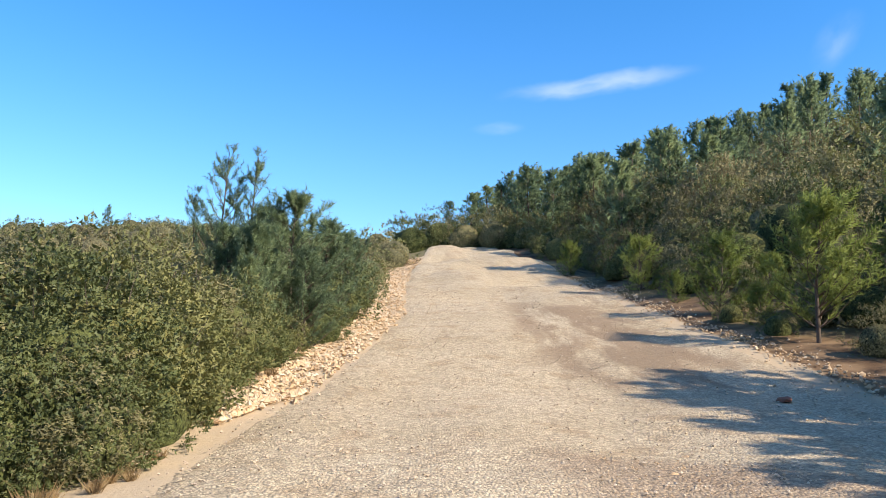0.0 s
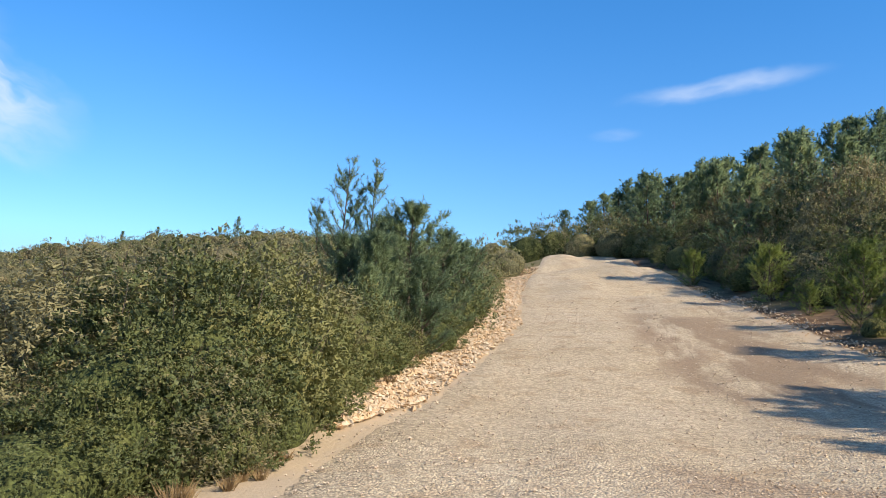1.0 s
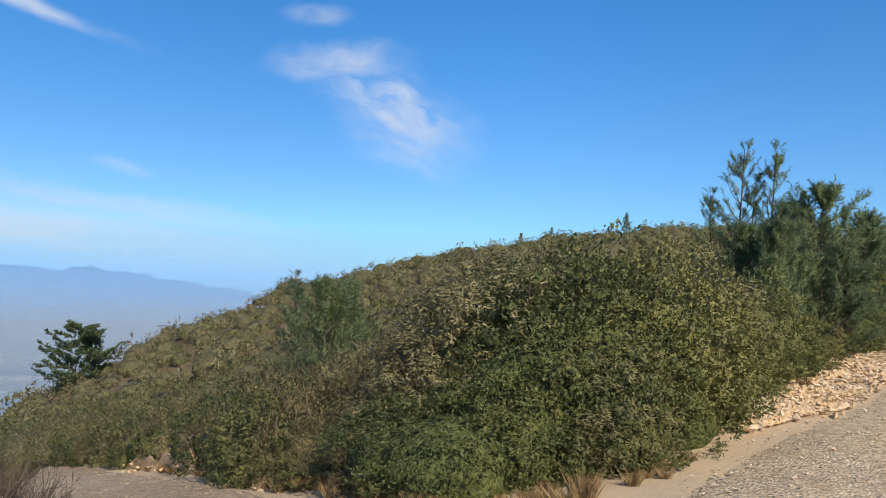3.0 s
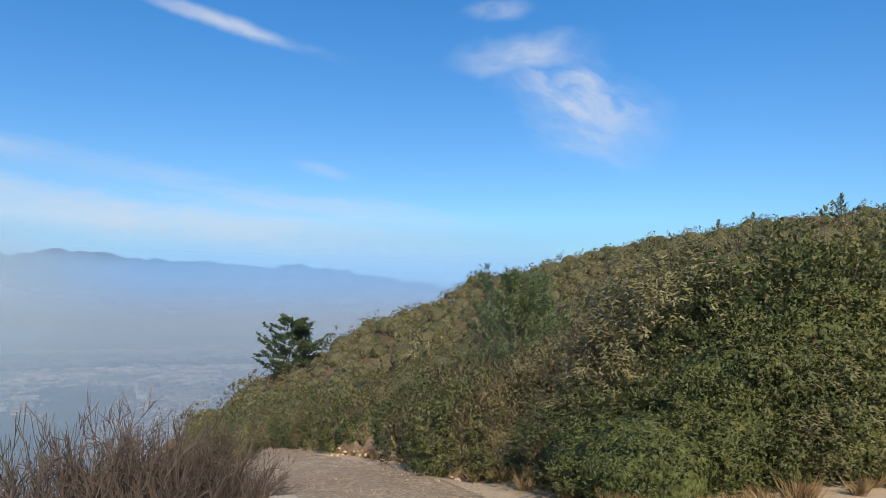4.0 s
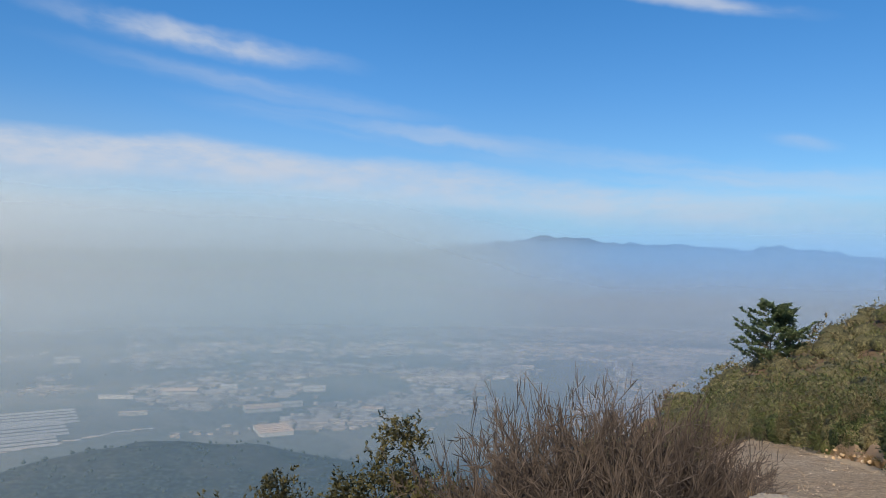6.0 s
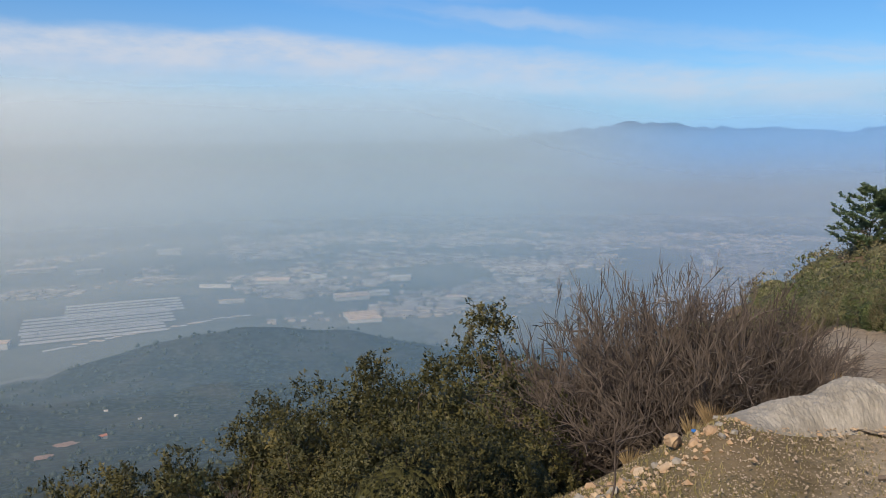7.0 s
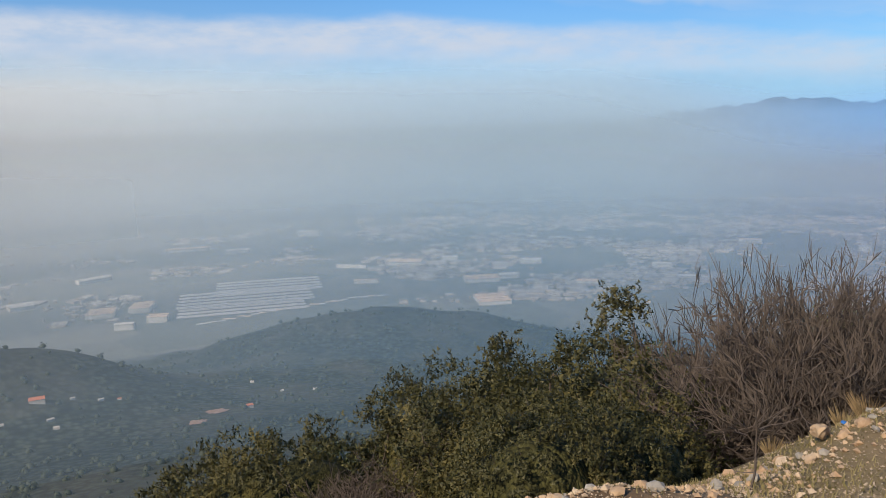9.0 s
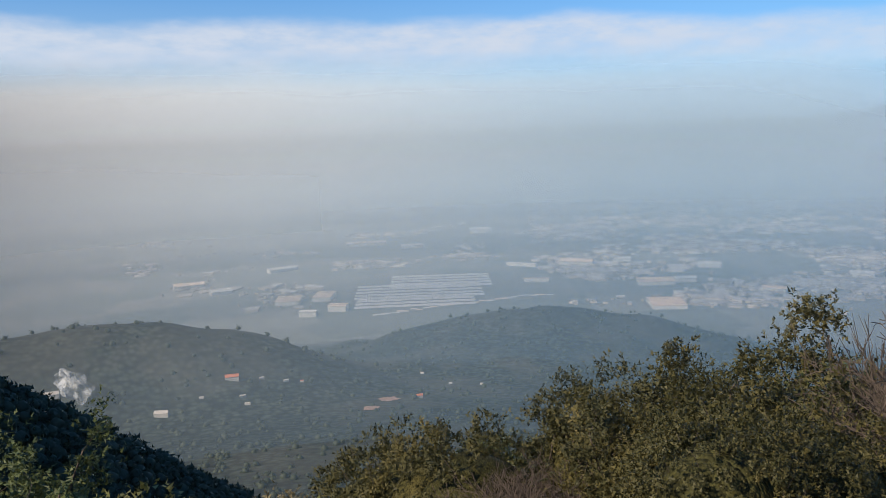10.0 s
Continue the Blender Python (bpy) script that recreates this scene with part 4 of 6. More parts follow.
# pines and the clump beside the rubble bank
for a, r, kind, s in ((16.7, 19.6, THIN_PINE, 1.0), (14.7, 19.4, THIN_PINE, 0.97), (18.4, 19.8, THIN_PINE, 0.76), (16.0, 19.9, THIN_PINE, 0.82), (11.6, 17.8, BUSHY_PINE[0], 0.98), (9.0, 18.8, BUSHY_PINE[1], 0.80), (13.6, 16.4, BUSHY_PINE[1], 0.74), (15.6, 17.0, BUSHY_PINE[0], 0.72), (14.4, 14.9, BUSHY_PINE[1], 0.55), (7.2, 21.5, BUSHY_PINE[0], 0.72), (10.2, 16.4, BUSHY_PINE[1], 0.62), (13.0, 19.0, BUSHY_PINE[0], 0.86),
                      (46.5, 20.0, BUSHY_PINE[0], 0.95), (45.2, 21.5, BUSHY_PINE[1], 0.9), (48.8, 26.0, THIN_PINE, 0.95), (24.2, 192.0, PINES[0], 1.15), (32.0, 176.0, PINES[1], 0.7), (29.7, 182.0, PINES[2], 0.62),
                      (63.7, 70.0, FLAT_PINE, 1.3), (62.4, 72.0, PINES[2], 0.7)):
    p = bearing(a, r)
    plant(kind, p.x, p.y, s, a * 37 % 360, 0.78 if kind is FLAT_PINE else 1.0, "pines", category="tree")

# the hedge and the pines along the right of the track
for y in np.arange(9.0, 66.0, 1.9):
    back = 6.2 if y < 26 else (3.6 if y < 33 else 2.4)
    for k in range(3):
        x = float(np.interp(y, RIGHT_Y, RIGHT_X)) + back + k * 2.1 + rng.uniform(-0.5, 0.5)
        yy = y + rng.uniform(-0.7, 0.7)
        kinds = MIDDLE[("green", "olive", "olive", "green", "brown")[rng.integers(0, 5)]]
        plant(kinds[rng.integers(0, len(kinds))], x, yy, rng.uniform(1.0, 1.2) + 0.2 * k, rng.uniform(0, 360), rng.uniform(0.9, 1.1) + 0.2 * k, "trackside hedge")
LINE_AZ, LINE_EL = (-34.0, -30.6, -26.5, -24.3, -20.2, -16.6, -12.5, -9.2, -3.6, 1.0), (16.5, 16.0, 16.7, 14.8, 14.0, 13.2, 12.3, 11.6, 9.9, 8.2)
for a, r in scatter(-35, -3, 36, 88, 5.3, rng):
    p = bearing(a, r)
    tall = EYE + r * math.tan(radians(float(np.interp(a, LINE_AZ, LINE_EL)))) - put_on(p.x, p.y)
    tall = min(tall, 8.4) * rng.uniform(0.84, 1.03)
    if tall > 1.8 and not on_road(p.x, p.y, 3.0):
        plant(HILL_PINES[rng.integers(0, 3)], p.x, p.y, tall / 6.0, rng.uniform(0, 360), 1.0, "pines on the hillside", category="tree")
for x, y, s in ((0.6, 70, 0.85), (2.4, 66, 0.9), (4.2, 69, 1.05), (6.4, 66, 1.05), (8.5, 70, 1.2), (5.5, 76, 1.2), (10.5, 67, 1.15), (3.2, 77, 1.1), (12.5, 72, 1.25)):
    plant(PINES[int(x * 7) % 3], x, y, s * 1.2, x * 91 % 360, 0.82, "pines along the track", category="tree")
# the scrub that closes the view where the track goes over the crest
for x in np.arange(-3.0, 9.0, 1.5):
    for yy in (63.0, 66.0):
        kinds = MIDDLE[("green", "olive")[int(x * 2) % 2]]
        plant(kinds[rng.integers(0, 3)], x + rng.uniform(-0.4, 0.4), yy + rng.uniform(-1, 1) - max(0, x) * 0.5, 1.5, rng.uniform(0, 360), rng.uniform(0.9, 1.2), "crest bushes")
# bushes added outside the view to thicken the shade on the track
for x, y, s in ((8.9, 4.4, 1.5), (9.0, 5.9, 1.7), (9.1, 7.3, 1.7), (9.5, 8.6, 1.5)):
    plant(MIDDLE["green"][int(x * 10) % 3], x, y, s, x * 53 % 360, 1.0, "trackside hedge")
# pines outside the view, whose shade lies on the track
for x, y, s in ((9.4, 6.6, 0.8), (10.4, 8.4, 1.0), (11.6, 6.8, 1.1), (9.4, 9.6, 0.7), (11.8, 9.6, 1.05), (10.6, 5.0, 0.95), (12.8, 8.2, 1.2), (9.3, 3.8, 0.9), (9.0, 5.2, 0.8), (10.2, 6.0, 1.0)):
    plant(PINES[int(x * 3) % 3], x, y, s * 1.15, x * 53 % 360, 0.85, "pines along the track", category="tree")
for x, y, s in ((7.5, 28.2, 0.95), (7.9, 21.4, 1.05), (8.8, 20.4, 0.8), (8.1, 19.0, 0.5), (7.6, 24.5, 0.5), (6.5, 38.0, 0.8), (9.4, 13.8, 0.55)):
    plant(SAPLINGS[int(x * 10) % 3], x, y, s, x * 77 % 360, 1.0, "young pines", category="tree")
for x, y, s in ((8.2, 16.3, 1.05), (11.0, 17.0, 1.1)):
    plant(BROAD_YOUNG, x, y, s, x * 77 % 360, 1.0, "young pines", category="tree")
# low growth along the foot of the hedge
for x, y, s, kind in ((8.4, 26.0, 0.55, "green"), (9.4, 22.8, 0.6, "olive"), (10.2, 20.0, 0.65, "green"), (11.2, 14.8, 0.5, "green"), (8.2, 31.0, 0.6, "brown"), (7.9, 34.0, 0.7, "green"), (12.0, 15.2, 0.7, "olive"), (9.6, 25.2, 0.8, "green"), (9.0, 28.0, 0.75, "olive"), (8.6, 14.6, 0.5, "olive"), (9.6, 15.0, 0.6, "olive"), (10.6, 14.2, 0.65, "green"), (8.9, 12.8, 0.5, "brown"), (10.2, 12.4, 0.5, "green"), (11.6, 13.4, 0.65, "olive"), (7.9, 17.7, 0.35, "green"), (9.2, 18.4, 0.5, "olive"), (7.7, 20.0, 0.35, "green"), (10.4, 11.0, 0.6, "green"), (8.6, 11.2, 0.35, "olive"), (12.4, 12.2, 0.8, "green"), (10.2, 17.8, 0.7, "green"), (11.8, 16.0, 0.8, "olive")):
    plant(MIDDLE[kind][int(x * 10) % 2], x, y, s, x * 61 % 360, 1.0, "trackside hedge")


def scrub_mass(name, places, detail, mats, label, grow=lambda r: 1.0):
    """Far bushes joined in one sheet of scrub."""
    rng = np.random.default_rng(7)
    made = []
    clumps, shoots, per, long, sides, rows = detail
    for k in range(9):
        leafy, inner, _ = dome_crown(rng, 1.35, 1.75, clumps, shoots, per, long * 1.3, long, long * 0.66, (0.4, 0.8, 1.1)[k % 3], 0.2, sides, rows, 1.0, 0.76, 0.34)
        V, F = join([leafy[:2], inner[:2]])
        made.append((V, F, np.concatenate([np.zeros(len(leafy[1])), np.ones(len(inner[1]))]), np.concatenate([leafy[2], inner[2]])))
    pieces, which, soft = [], [], []
    for a, r in places:
        p = bearing(a, r)
        if on_road(p.x, p.y, 2.6 if a < 0 else 1.2):
            continue
        V, F, core, N = made[rng.integers(0, 9)]
        s, t, c = rng.uniform(0.6, 1.35) * grow(r), rng.uniform(0.6, 1.25), rng.uniform(0, 6.28)
        M = np.array([[math.cos(c) * s, -math.sin(c) * s, 0], [math.sin(c) * s, math.cos(c) * s, 0], [0, 0, s * t]])
        pieces.append((V @ M.T + np.array([p.x, p.y, put_on(p.x, p.y, 0.1)]), F))
        soft.append(unit(N @ M.T))
        which.append(np.where(core > 0, 3, rng.choice(3, p=(0.44, 0.36, 0.20))))
    V, F = join(pieces)
    ob = new(name, mesh_from(name, V, F, (*mats, CORE), np.concatenate(which), normals=np.concatenate(soft)))
    return tagged(ob, label, "scrub", kind="stuff")


rng = np.random.default_rng(200)
scrub_mass("hillside_scrub", scatter(2, 71, 27, 46, 1.75, rng), (44, 7, 4, 0.078, 10, 5), (LEAF_GREEN, LEAF_OLIVE, LEAF_BROWN), "dense mixed maquis scrub covering the hillside", lambda r: 0.8)
scrub_mass("ridge_scrub", scatter(-4, 71, 46, 206, lambda r: 2.5 + r * 0.018, rng), (20, 5, 3, 0.165, 8, 4), (LEAF_GREEN, LEAF_OLIVE, LEAF_BROWN), "dense olive scrub along the hill's ridge", lambda r: 0.72 + r * 0.0036)
scrub_mass("hill_scrub", scatter(-36, -1, 30, 92, lambda r: 2.4 + r * 0.016, rng), (24, 5, 3, 0.16, 8, 4), (LEAF_GREEN, LEAF_OLIVE, LEAF_GREEN), "dense dark scrub on the hillside above the track", lambda r: 1.0 + r * 0.003)


# ---- the bank above the valley ----
def bare_shrub_kind(seed, radius, height, stems_):
    """A leafless shrub: many stems from one stool, branching three times into fine twigs."""
    rng = np.random.default_rng(seed)
    thick, fine = [], []
    for _ in range(stems_):
        a, lean = rng.uniform(0, 6.28), 1.3 * rng.uniform() ** 0.65
        foot = np.array([math.cos(a), math.sin(a), 0]) * rng.uniform(0.0, 0.4)
        foot[2] = -0.2
        reach = rng.uniform(0.66, 0.93) / math.hypot(math.sin(lean) / radius, math.cos(lean) / height)
        pts, rad = limb(rng, foot, (math.cos(a) * math.sin(lean), math.sin(a) * math.sin(lean), math.cos(lean)), reach, rng.uniform(0.009, 0.017), 7, 0.22, -0.01)
        thick.append(tube(pts, rad, 3))
        for _ in range(9):
            k = rng.choice((2, 3, 4, 5, 5, 6, 6, 7))
            d = unit(unit(pts[k] - pts[k - 1]) + rng.normal(0, 0.5, 3) + np.array([0, 0, 0.05]))
            q, rd = limb(rng, pts[k], d, rng.uniform(0.18, 0.40), max(rad[k] * 0.6, 0.0046), 4, 0.28, 0.0)
            fine.append(tube(q, np.maximum(rd, 0.0036), 3))
            for _ in range(4):
                m = rng.integers(1, 5)
                d2 = unit(unit(q[m] - q[m - 1]) + rng.normal(0, 0.38, 3) + np.array([0, 0, 0.2]))
                fine.append(tube(np.array([q[m], q[m] + d2 * rng.uniform(0.08, 0.19)]), np.array([0.0038, 0.0026]), 3))
    V, F = join(thick)
    W, G = join(fine)
    return "bare_shrub", mesh_from("stem", V, F, TWIG), mesh_from("twig", W, G, TWIG), "leafless grey-brown shrub of tangled thin stems on the bank"


def plant_bare(kind, az_, r, s, tall, turn, group):
    name, wood, twigs, label = kind
    p = bearing(az_, r)
    e = new(name)
    e.matrix_world = Matrix.Translation((p.x, p.y, put_on(p.x, p.y, 0.05))) @ pose(0, 0, 0, 0, 0, turn) @ Matrix.Diagonal((s, s, s * tall, 1))
    tagged(part("stem", wood, e), kind="stuff")
    tagged(part("twig", twigs, e), kind="stuff")
    return tagged(e, label, "shrub", group)


BARE = [bare_shrub_kind(300 + i, 1.5, 1.75, 60) for i in range(3)]
for i, (a, r, s, tall) in enumerate(((67.4, 7.6, 0.44, 1.4), (67.6, 8.4, 0.5, 1.4), (69.5, 7.3, 0.6, 1.4), (70.2, 8.0, 0.6, 1.5), (71.4, 7.3, 0.7, 1.4), (73.0, 7.1, 0.85, 1.25), (74.5, 6.7, 0.95, 1.12), (78.0, 6.9, 1.0, 1.2), (81.5, 7.2, 1.0, 1.2), (84.5, 7.7, 0.98, 1.12), (76.0, 8.2, 1.0, 1.5), (79.5, 8.4, 1.05, 1.55), (74.0, 7.8, 0.85, 1.5), (83.0, 8.2, 1.0, 1.3), (77.6, 7.7, 0.95, 1.5), (75.4, 7.4, 0.9, 1.4), (81.6, 7.6, 0.95, 1.4), (87.4, 8.2, 0.9, 1.05), (86.5, 8.8, 0.95, 1.15), (110.0, 11.5, 1.1, 1.0), (107.6, 12.0, 1.15, 1.05), (112.6, 12.2, 1.1, 1.0))):
    plant_bare(BARE[i % 3], a, r, s, tall, i * 67, "bare shrubs")


def oak_kind(seed, height, spread, label, mat=LEAF_OAK):
    rng = np.random.default_rng(seed)
    wood, C, D = [], [], []
    for k in range(4):
        a = rng.uniform(0, 6.28)
        pts, rad = limb(rng, (0, 0, -0.3), (math.cos(a) * 0.35, math.sin(a) * 0.35, 1), height * rng.uniform(0.8, 0.98), 0.05, 8, 0.14, 0.1)
        wood.append(tube(pts, rad, 6))
        for _ in range(11):
            m = rng.integers(2, 9)
            ang = rng.uniform(0, 6.28)
            q, rd = limb(rng, pts[m], (math.cos(ang), math.sin(ang), rng.uniform(0.1, 0.9)), rng.uniform(0.4, 1.0) * spread * (1.15 - 0.06 * m), rad[m] * 0.5, 5, 0.25, 0.12)
            wood.append(tube(q, rd, 4))
            for f in (3, 4, 5, 5):
                C.append(q[f] + rng.normal(0, 0.12, 3))
                D.append(unit(q[f] - np.array([0, 0, height * 0.45])))
    C, D = np.array(C), np.array(D)
    base = np.repeat(C, 13, 0) + rng.normal(0, 0.10, (len(C) * 13, 3))
    leafy = sprays(rng, base, unit(np.repeat(D, 13, 0) + rng.normal(0, 0.4, base.shape)), 0.15, 6, 0.060, 0.040, 0.4, 0.6, 0.15)
    inner = Dome(rng, spread * 0.46, height * 0.62).core(14, 8, 1.0)
    inner[0][:, 2] += height * 0.06
    crown = crown_mesh((leafy, inner), mat)
    WV, WF = join(wood)
    return "evergreen_oak", mesh_from("trunk", WV, WF, BARK, smooth=True), crown, label


OAKS = [oak_kind(310 + i, 3.6, 1.25, "small evergreen oak with yellow-green leaves below the bank") for i in range(3)]
for i, (a, r, s) in enumerate(((87.0, 10.4, 0.89), (91.2, 11.6, 0.84), (97.0, 11.0, 0.90), (100.5, 11.6, 0.92), (104.0, 13.0, 0.92), (107.0, 14.6, 1.06), (95.0, 8.4, 0.72), (99.0, 8.8, 0.68), (103.0, 9.6, 0.72))):
    p = bearing(a, r)
    plant(OAKS[i % 3], p.x, p.y, s, i * 83, 1.0, "oaks below the bank", 0.1, "tree")
LIT_OAK = oak_kind(316, 3.3, 1.0, "sunlit yellow-green oak standing in front of the dark spur", LEAF_GREEN)
for a, r, s in ((145.6, 8.6, 0.84), (148.8, 8.8, 0.84)):
    p = bearing(a, r)
    plant(LIT_OAK, p.x, p.y, s, a * 83, 1.0, "oaks below the bank", 0.1, "tree")
rng = np.random.default_rng(320)
for a, r, kind, s in ((90.5, 4.5, "oak", 0.34), (92.8, 4.2, "oak", 0.30), (95.4, 4.0, "oak", 0.32), (88.0, 5.1, "oak", 0.40), (98.0, 4.2, "oak", 0.34), (87.5, 6.5, "oak", 0.66), (90.8, 6.9, "oak", 0.62), (94.5, 7.2, "oak", 0.66), (98.5, 7.8, "oak", 0.7), (89.0, 8.3, "oak", 0.9), (86.2, 9.2, "green", 0.85),
                      (115.0, 14.2, "oak", 1.3), (118.0, 15.0, "oak", 1.3), (121.0, 16.2, "oak", 1.35), (124.0, 18.0, "oak", 1.2), (112.5, 16.5, "green", 1.1),
                      (116.5, 18.5, "green", 1.1), (109.5, 17.5, "green", 1.2), (105.0, 17.0, "olive", 1.2), (101.0, 16.0, "green", 1.2), (96.0, 15.0, "green", 1.2), (92.0, 14.5, "green", 1.1)):
    p = bearing(a, r)
    bank = NEAR if r < 17 else MIDDLE
    plant(bank[kind][rng.integers(0, len(bank[kind]))], p.x, p.y, s, rng.uniform(0, 360), 1.05, "bushes below the bank")
scrub_mass("valley_slope_scrub", scatter(74, 152, 17, 60, 3.0, rng), (34, 5, 3, 0.15, 8, 4), (LEAF_GREEN, LEAF_OLIVE, LEAF_BROWN), "dense scrub on the slope below the bank")


# ---- stones ----
def stone_mesh(name, seed, mat, flat=0.65, fine=1):
    """A broken, angular stone about one metre across, for scaling."""
    rng = np.random.default_rng(seed)
    bm = bmesh.new()
    bmesh.ops.create_icosphere(bm, subdivisions=fine, radius=0.5)
    cuts = [unit(rng.normal(size=3)) for _ in range(7 if fine == 1 else 15)]
    lim = [rng.uniform(0.26, 0.42) if fine == 1 else rng.uniform(0.20, 0.38) for _ in cuts]
    for v in bm.verts:
        c = np.array(v.co)
        for n_, l in zip(cuts, lim):
            over = float(c @ n_) - l
            if over > 0:
                c = c - n_ * over
        c = c + rng.normal(0, 0.02, 3)
        v.co = (c[0] * rng.uniform(0.95, 1.05), c[1] * 0.85, c[2] * flat)
    me = bpy.data.meshes.new(name)
    bm.to_mesh(me)
    bm.free()
    me.materials.append(mat)
    return me


CUT_ROCK = stone("orange_cut_rock", (0.36, 0.23, 0.13), (0.58, 0.46, 0.32), (0.42, 0.28, 0.16), 3.5)
RUBBLE_MESH = [stone_mesh("stone", 400 + i, RUBBLE) for i in range(7)]
CUT_MESH = [stone_mesh("stone", 440 + i, CUT_ROCK) for i in range(4)]
PALE_MESH = [stone_mesh("stone", 420 + i, WHITE_ROCK) for i in range(4)]


def lay_stone(me, x, y, size, rng, parent=None, name="stone", up=0.0):
    ob = new(name, me)
    ob.matrix_world = Matrix.Translation((x, y, put_on(x, y) + size * 0.12 + up)) @ pose(0, 0, 0, rng.uniform(-25, 25), rng.uniform(-25, 25), rng.uniform(0, 360)) @ Matrix.Diagonal((size, size * rng.uniform(0.7, 1.1), size * rng.uniform(0.7, 1.2), 1))
    if parent is not None:
        m = ob.matrix_world.copy()
        ob.parent = parent
        ob.matrix_parent_inverse = parent.matrix_world.inverted()
        ob.matrix_world = m
    return ob


def loose_stones(name, places, mat, label):
    """Many small stones as one sheet: place and size of each."""
    rng = np.random.default_rng(9)
    octa = np.array([(1, 0, 0), (-1, 0, 0), (0, 1, 0), (0, -1, 0), (0, 0, 1), (0, 0, -1)], dtype=float) * 0.5
    tri = np.array([(0, 2, 4), (2, 1, 4), (1, 3, 4), (3, 0, 4), (2, 0, 5), (1, 2, 5), (3, 1, 5), (0, 3, 5)])
    xy = np.array([(p[0], p[1]) for p in places])
    s = np.array([p[2] for p in places])
    n = len(xy)
    z = land(xy[:, 0], xy[:, 1]) + np.where(on_road(xy[:, 0], xy[:, 1], 0.4), 0.04, 0.005)
    V = octa[None] * (1 + rng.normal(0, 0.18, (n, 6, 1))) * np.stack([s, s * rng.uniform(0.6, 1.0, n), s * rng.uniform(0.45, 0.8, n)], -1)[:, None]
    a = rng.uniform(0, 6.28, n)
    c, sn = np.cos(a)[:, None], np.sin(a)[:, None]
    tilt = rng.normal(0, 0.3, (n, 1))
    x, y = V[..., 0] * c - V[..., 1] * sn, V[..., 0] * sn + V[..., 1] * c
    V = np.stack([x, y, V[..., 2] + tilt * V[..., 0]], -1) + np.stack([xy[:, 0], xy[:, 1], z + s * 0.12], -1)[:, None]
    F = (tri[None] + np.arange(n)[:, None, None] * 6).reshape(-1, 3)
    ob = new(name, mesh_from(name, V.reshape(-1, 3), F, mat))
    return tagged(ob, label, "stones", kind="stuff")


rng = np.random.default_rng(430)
rubble = tagged(new("rubble_bank"), "bank of broken pale orange limestone beside the gravel track", "rubble")
rubble.matrix_world = Matrix.Translation((-3.0, 16.0, put_on(-3.0, 16.0)))
small = []
while len(rubble.children) < 290:
    y = 10.5 + 25.5 * rng.uniform() ** 1.25
    left = float(np.interp(y, LEFT_Y, LEFT_X))
    back = float(np.interp(y, (10.5, 12, 16, 22, 30, 36), (0.5, 1.15, 1.4, 1.6, 1.6, 1.2)))
    x = left + 0.25 - back * rng.uniform(0, 1)
    lay_stone(RUBBLE_MESH[rng.integers(0, 7)], x, y, 0.05 + 0.17 * rng.uniform() ** 2.6, rng, rubble)
for _ in range(6500):
    y = 9.0 + 39.0 * rng.uniform() ** 1.3
    left = float(np.interp(y, LEFT_Y, LEFT_X))
    back = float(np.interp(y, (9, 12.5, 16, 22, 30, 48), (0.0, 1.15, 1.5, 1.7, 1.7, 1.2)))
    small.append((left + 0.15 - (back + 0.12) * rng.uniform() - max(0, 11 - y) * 0.15, y, 0.045 + 0.11 * rng.uniform() ** 2))
for _ in range(1500):
    y = 9 + 32 * rng.uniform() ** 1.2
    small.append((float(np.interp(y, RIGHT_Y, RIGHT_X)) + rng.normal(0.15, 0.3), y, 0.03 + 0.08 * rng.uniform() ** 2))
for _ in range(420):
    a = rng.uniform(-31, -12)
    p = bearing(a, 7.7 - rng.uniform() ** 1.5 * 1.5 + rng.normal(0, 0.12))
    small.append((p.x, p.y, 0.010 + 0.03 * rng.uniform() ** 2.5))
loose_stones("loose_rubble", small, RUBBLE, "small broken limestone strewn along the track's edge")

bank_bits = []
for _ in range(800):
    a = rng.uniform(58, 98)
    e = float(np.interp(a, (58, 66, 71, 76, 81, 91, 100), (6.4, 6.0, 5.1, 4.4, 3.9, 3.45, 3.2)))
    p = bearing(a, e + 0.15 - abs(rng.normal(0, 0.5)))
    bank_bits.append((p.x, p.y, 0.012 + 0.05 * rng.uniform() ** 2.5))
loose_stones("bank_rubble", bank_bits, CUT_ROCK, "small orange stones along the edge of the bank")

grit = []
for _ in range(15000):
    a, r = rng.uniform(-34, 62), 2.5 + 30.0 * rng.uniform() ** 1.15
    p = bearing(a, r)
    if on_road(p.x, p.y, -0.1) or rng.uniform() < 0.12:
        grit.append((p.x, p.y, (0.016 + 0.030 * rng.uniform() ** 2) * (0.8 + r / 26) * (0.5 if a > 40 else 1.0)))
fines = []
for _ in range(14000):
    a, r = rng.uniform(56, 100), 2.4 + 3.2 * rng.uniform()
    p = bearing(a, r)
    if put_on(p.x, p.y) > -0.5:
        fines.append((p.x, p.y, 0.006 + 0.017 * rng.uniform() ** 3))
track_bits = []
for _ in range(8000):
    a, r = rng.uniform(40, 67), 4.5 + 20.0 * rng.uniform()
    p = bearing(a, r)
    if lower_road(p.x, p.y) < 1.05:
        track_bits.append((p.x, p.y, (0.012 + 0.026 * rng.uniform() ** 3) * (0.6 + r / 30)))
loose_stones("track_gravel", track_bits, BANK_GRAVEL, "loose brown and pale gravel on the narrow track")
loose_stones("bank_gravel", fines, BANK_GRAVEL, "fine brown gravel strewn over the bank")
loose_stones("loose_gravel", grit, GRAVEL_STONE, "loose beige gravel lying over the track")

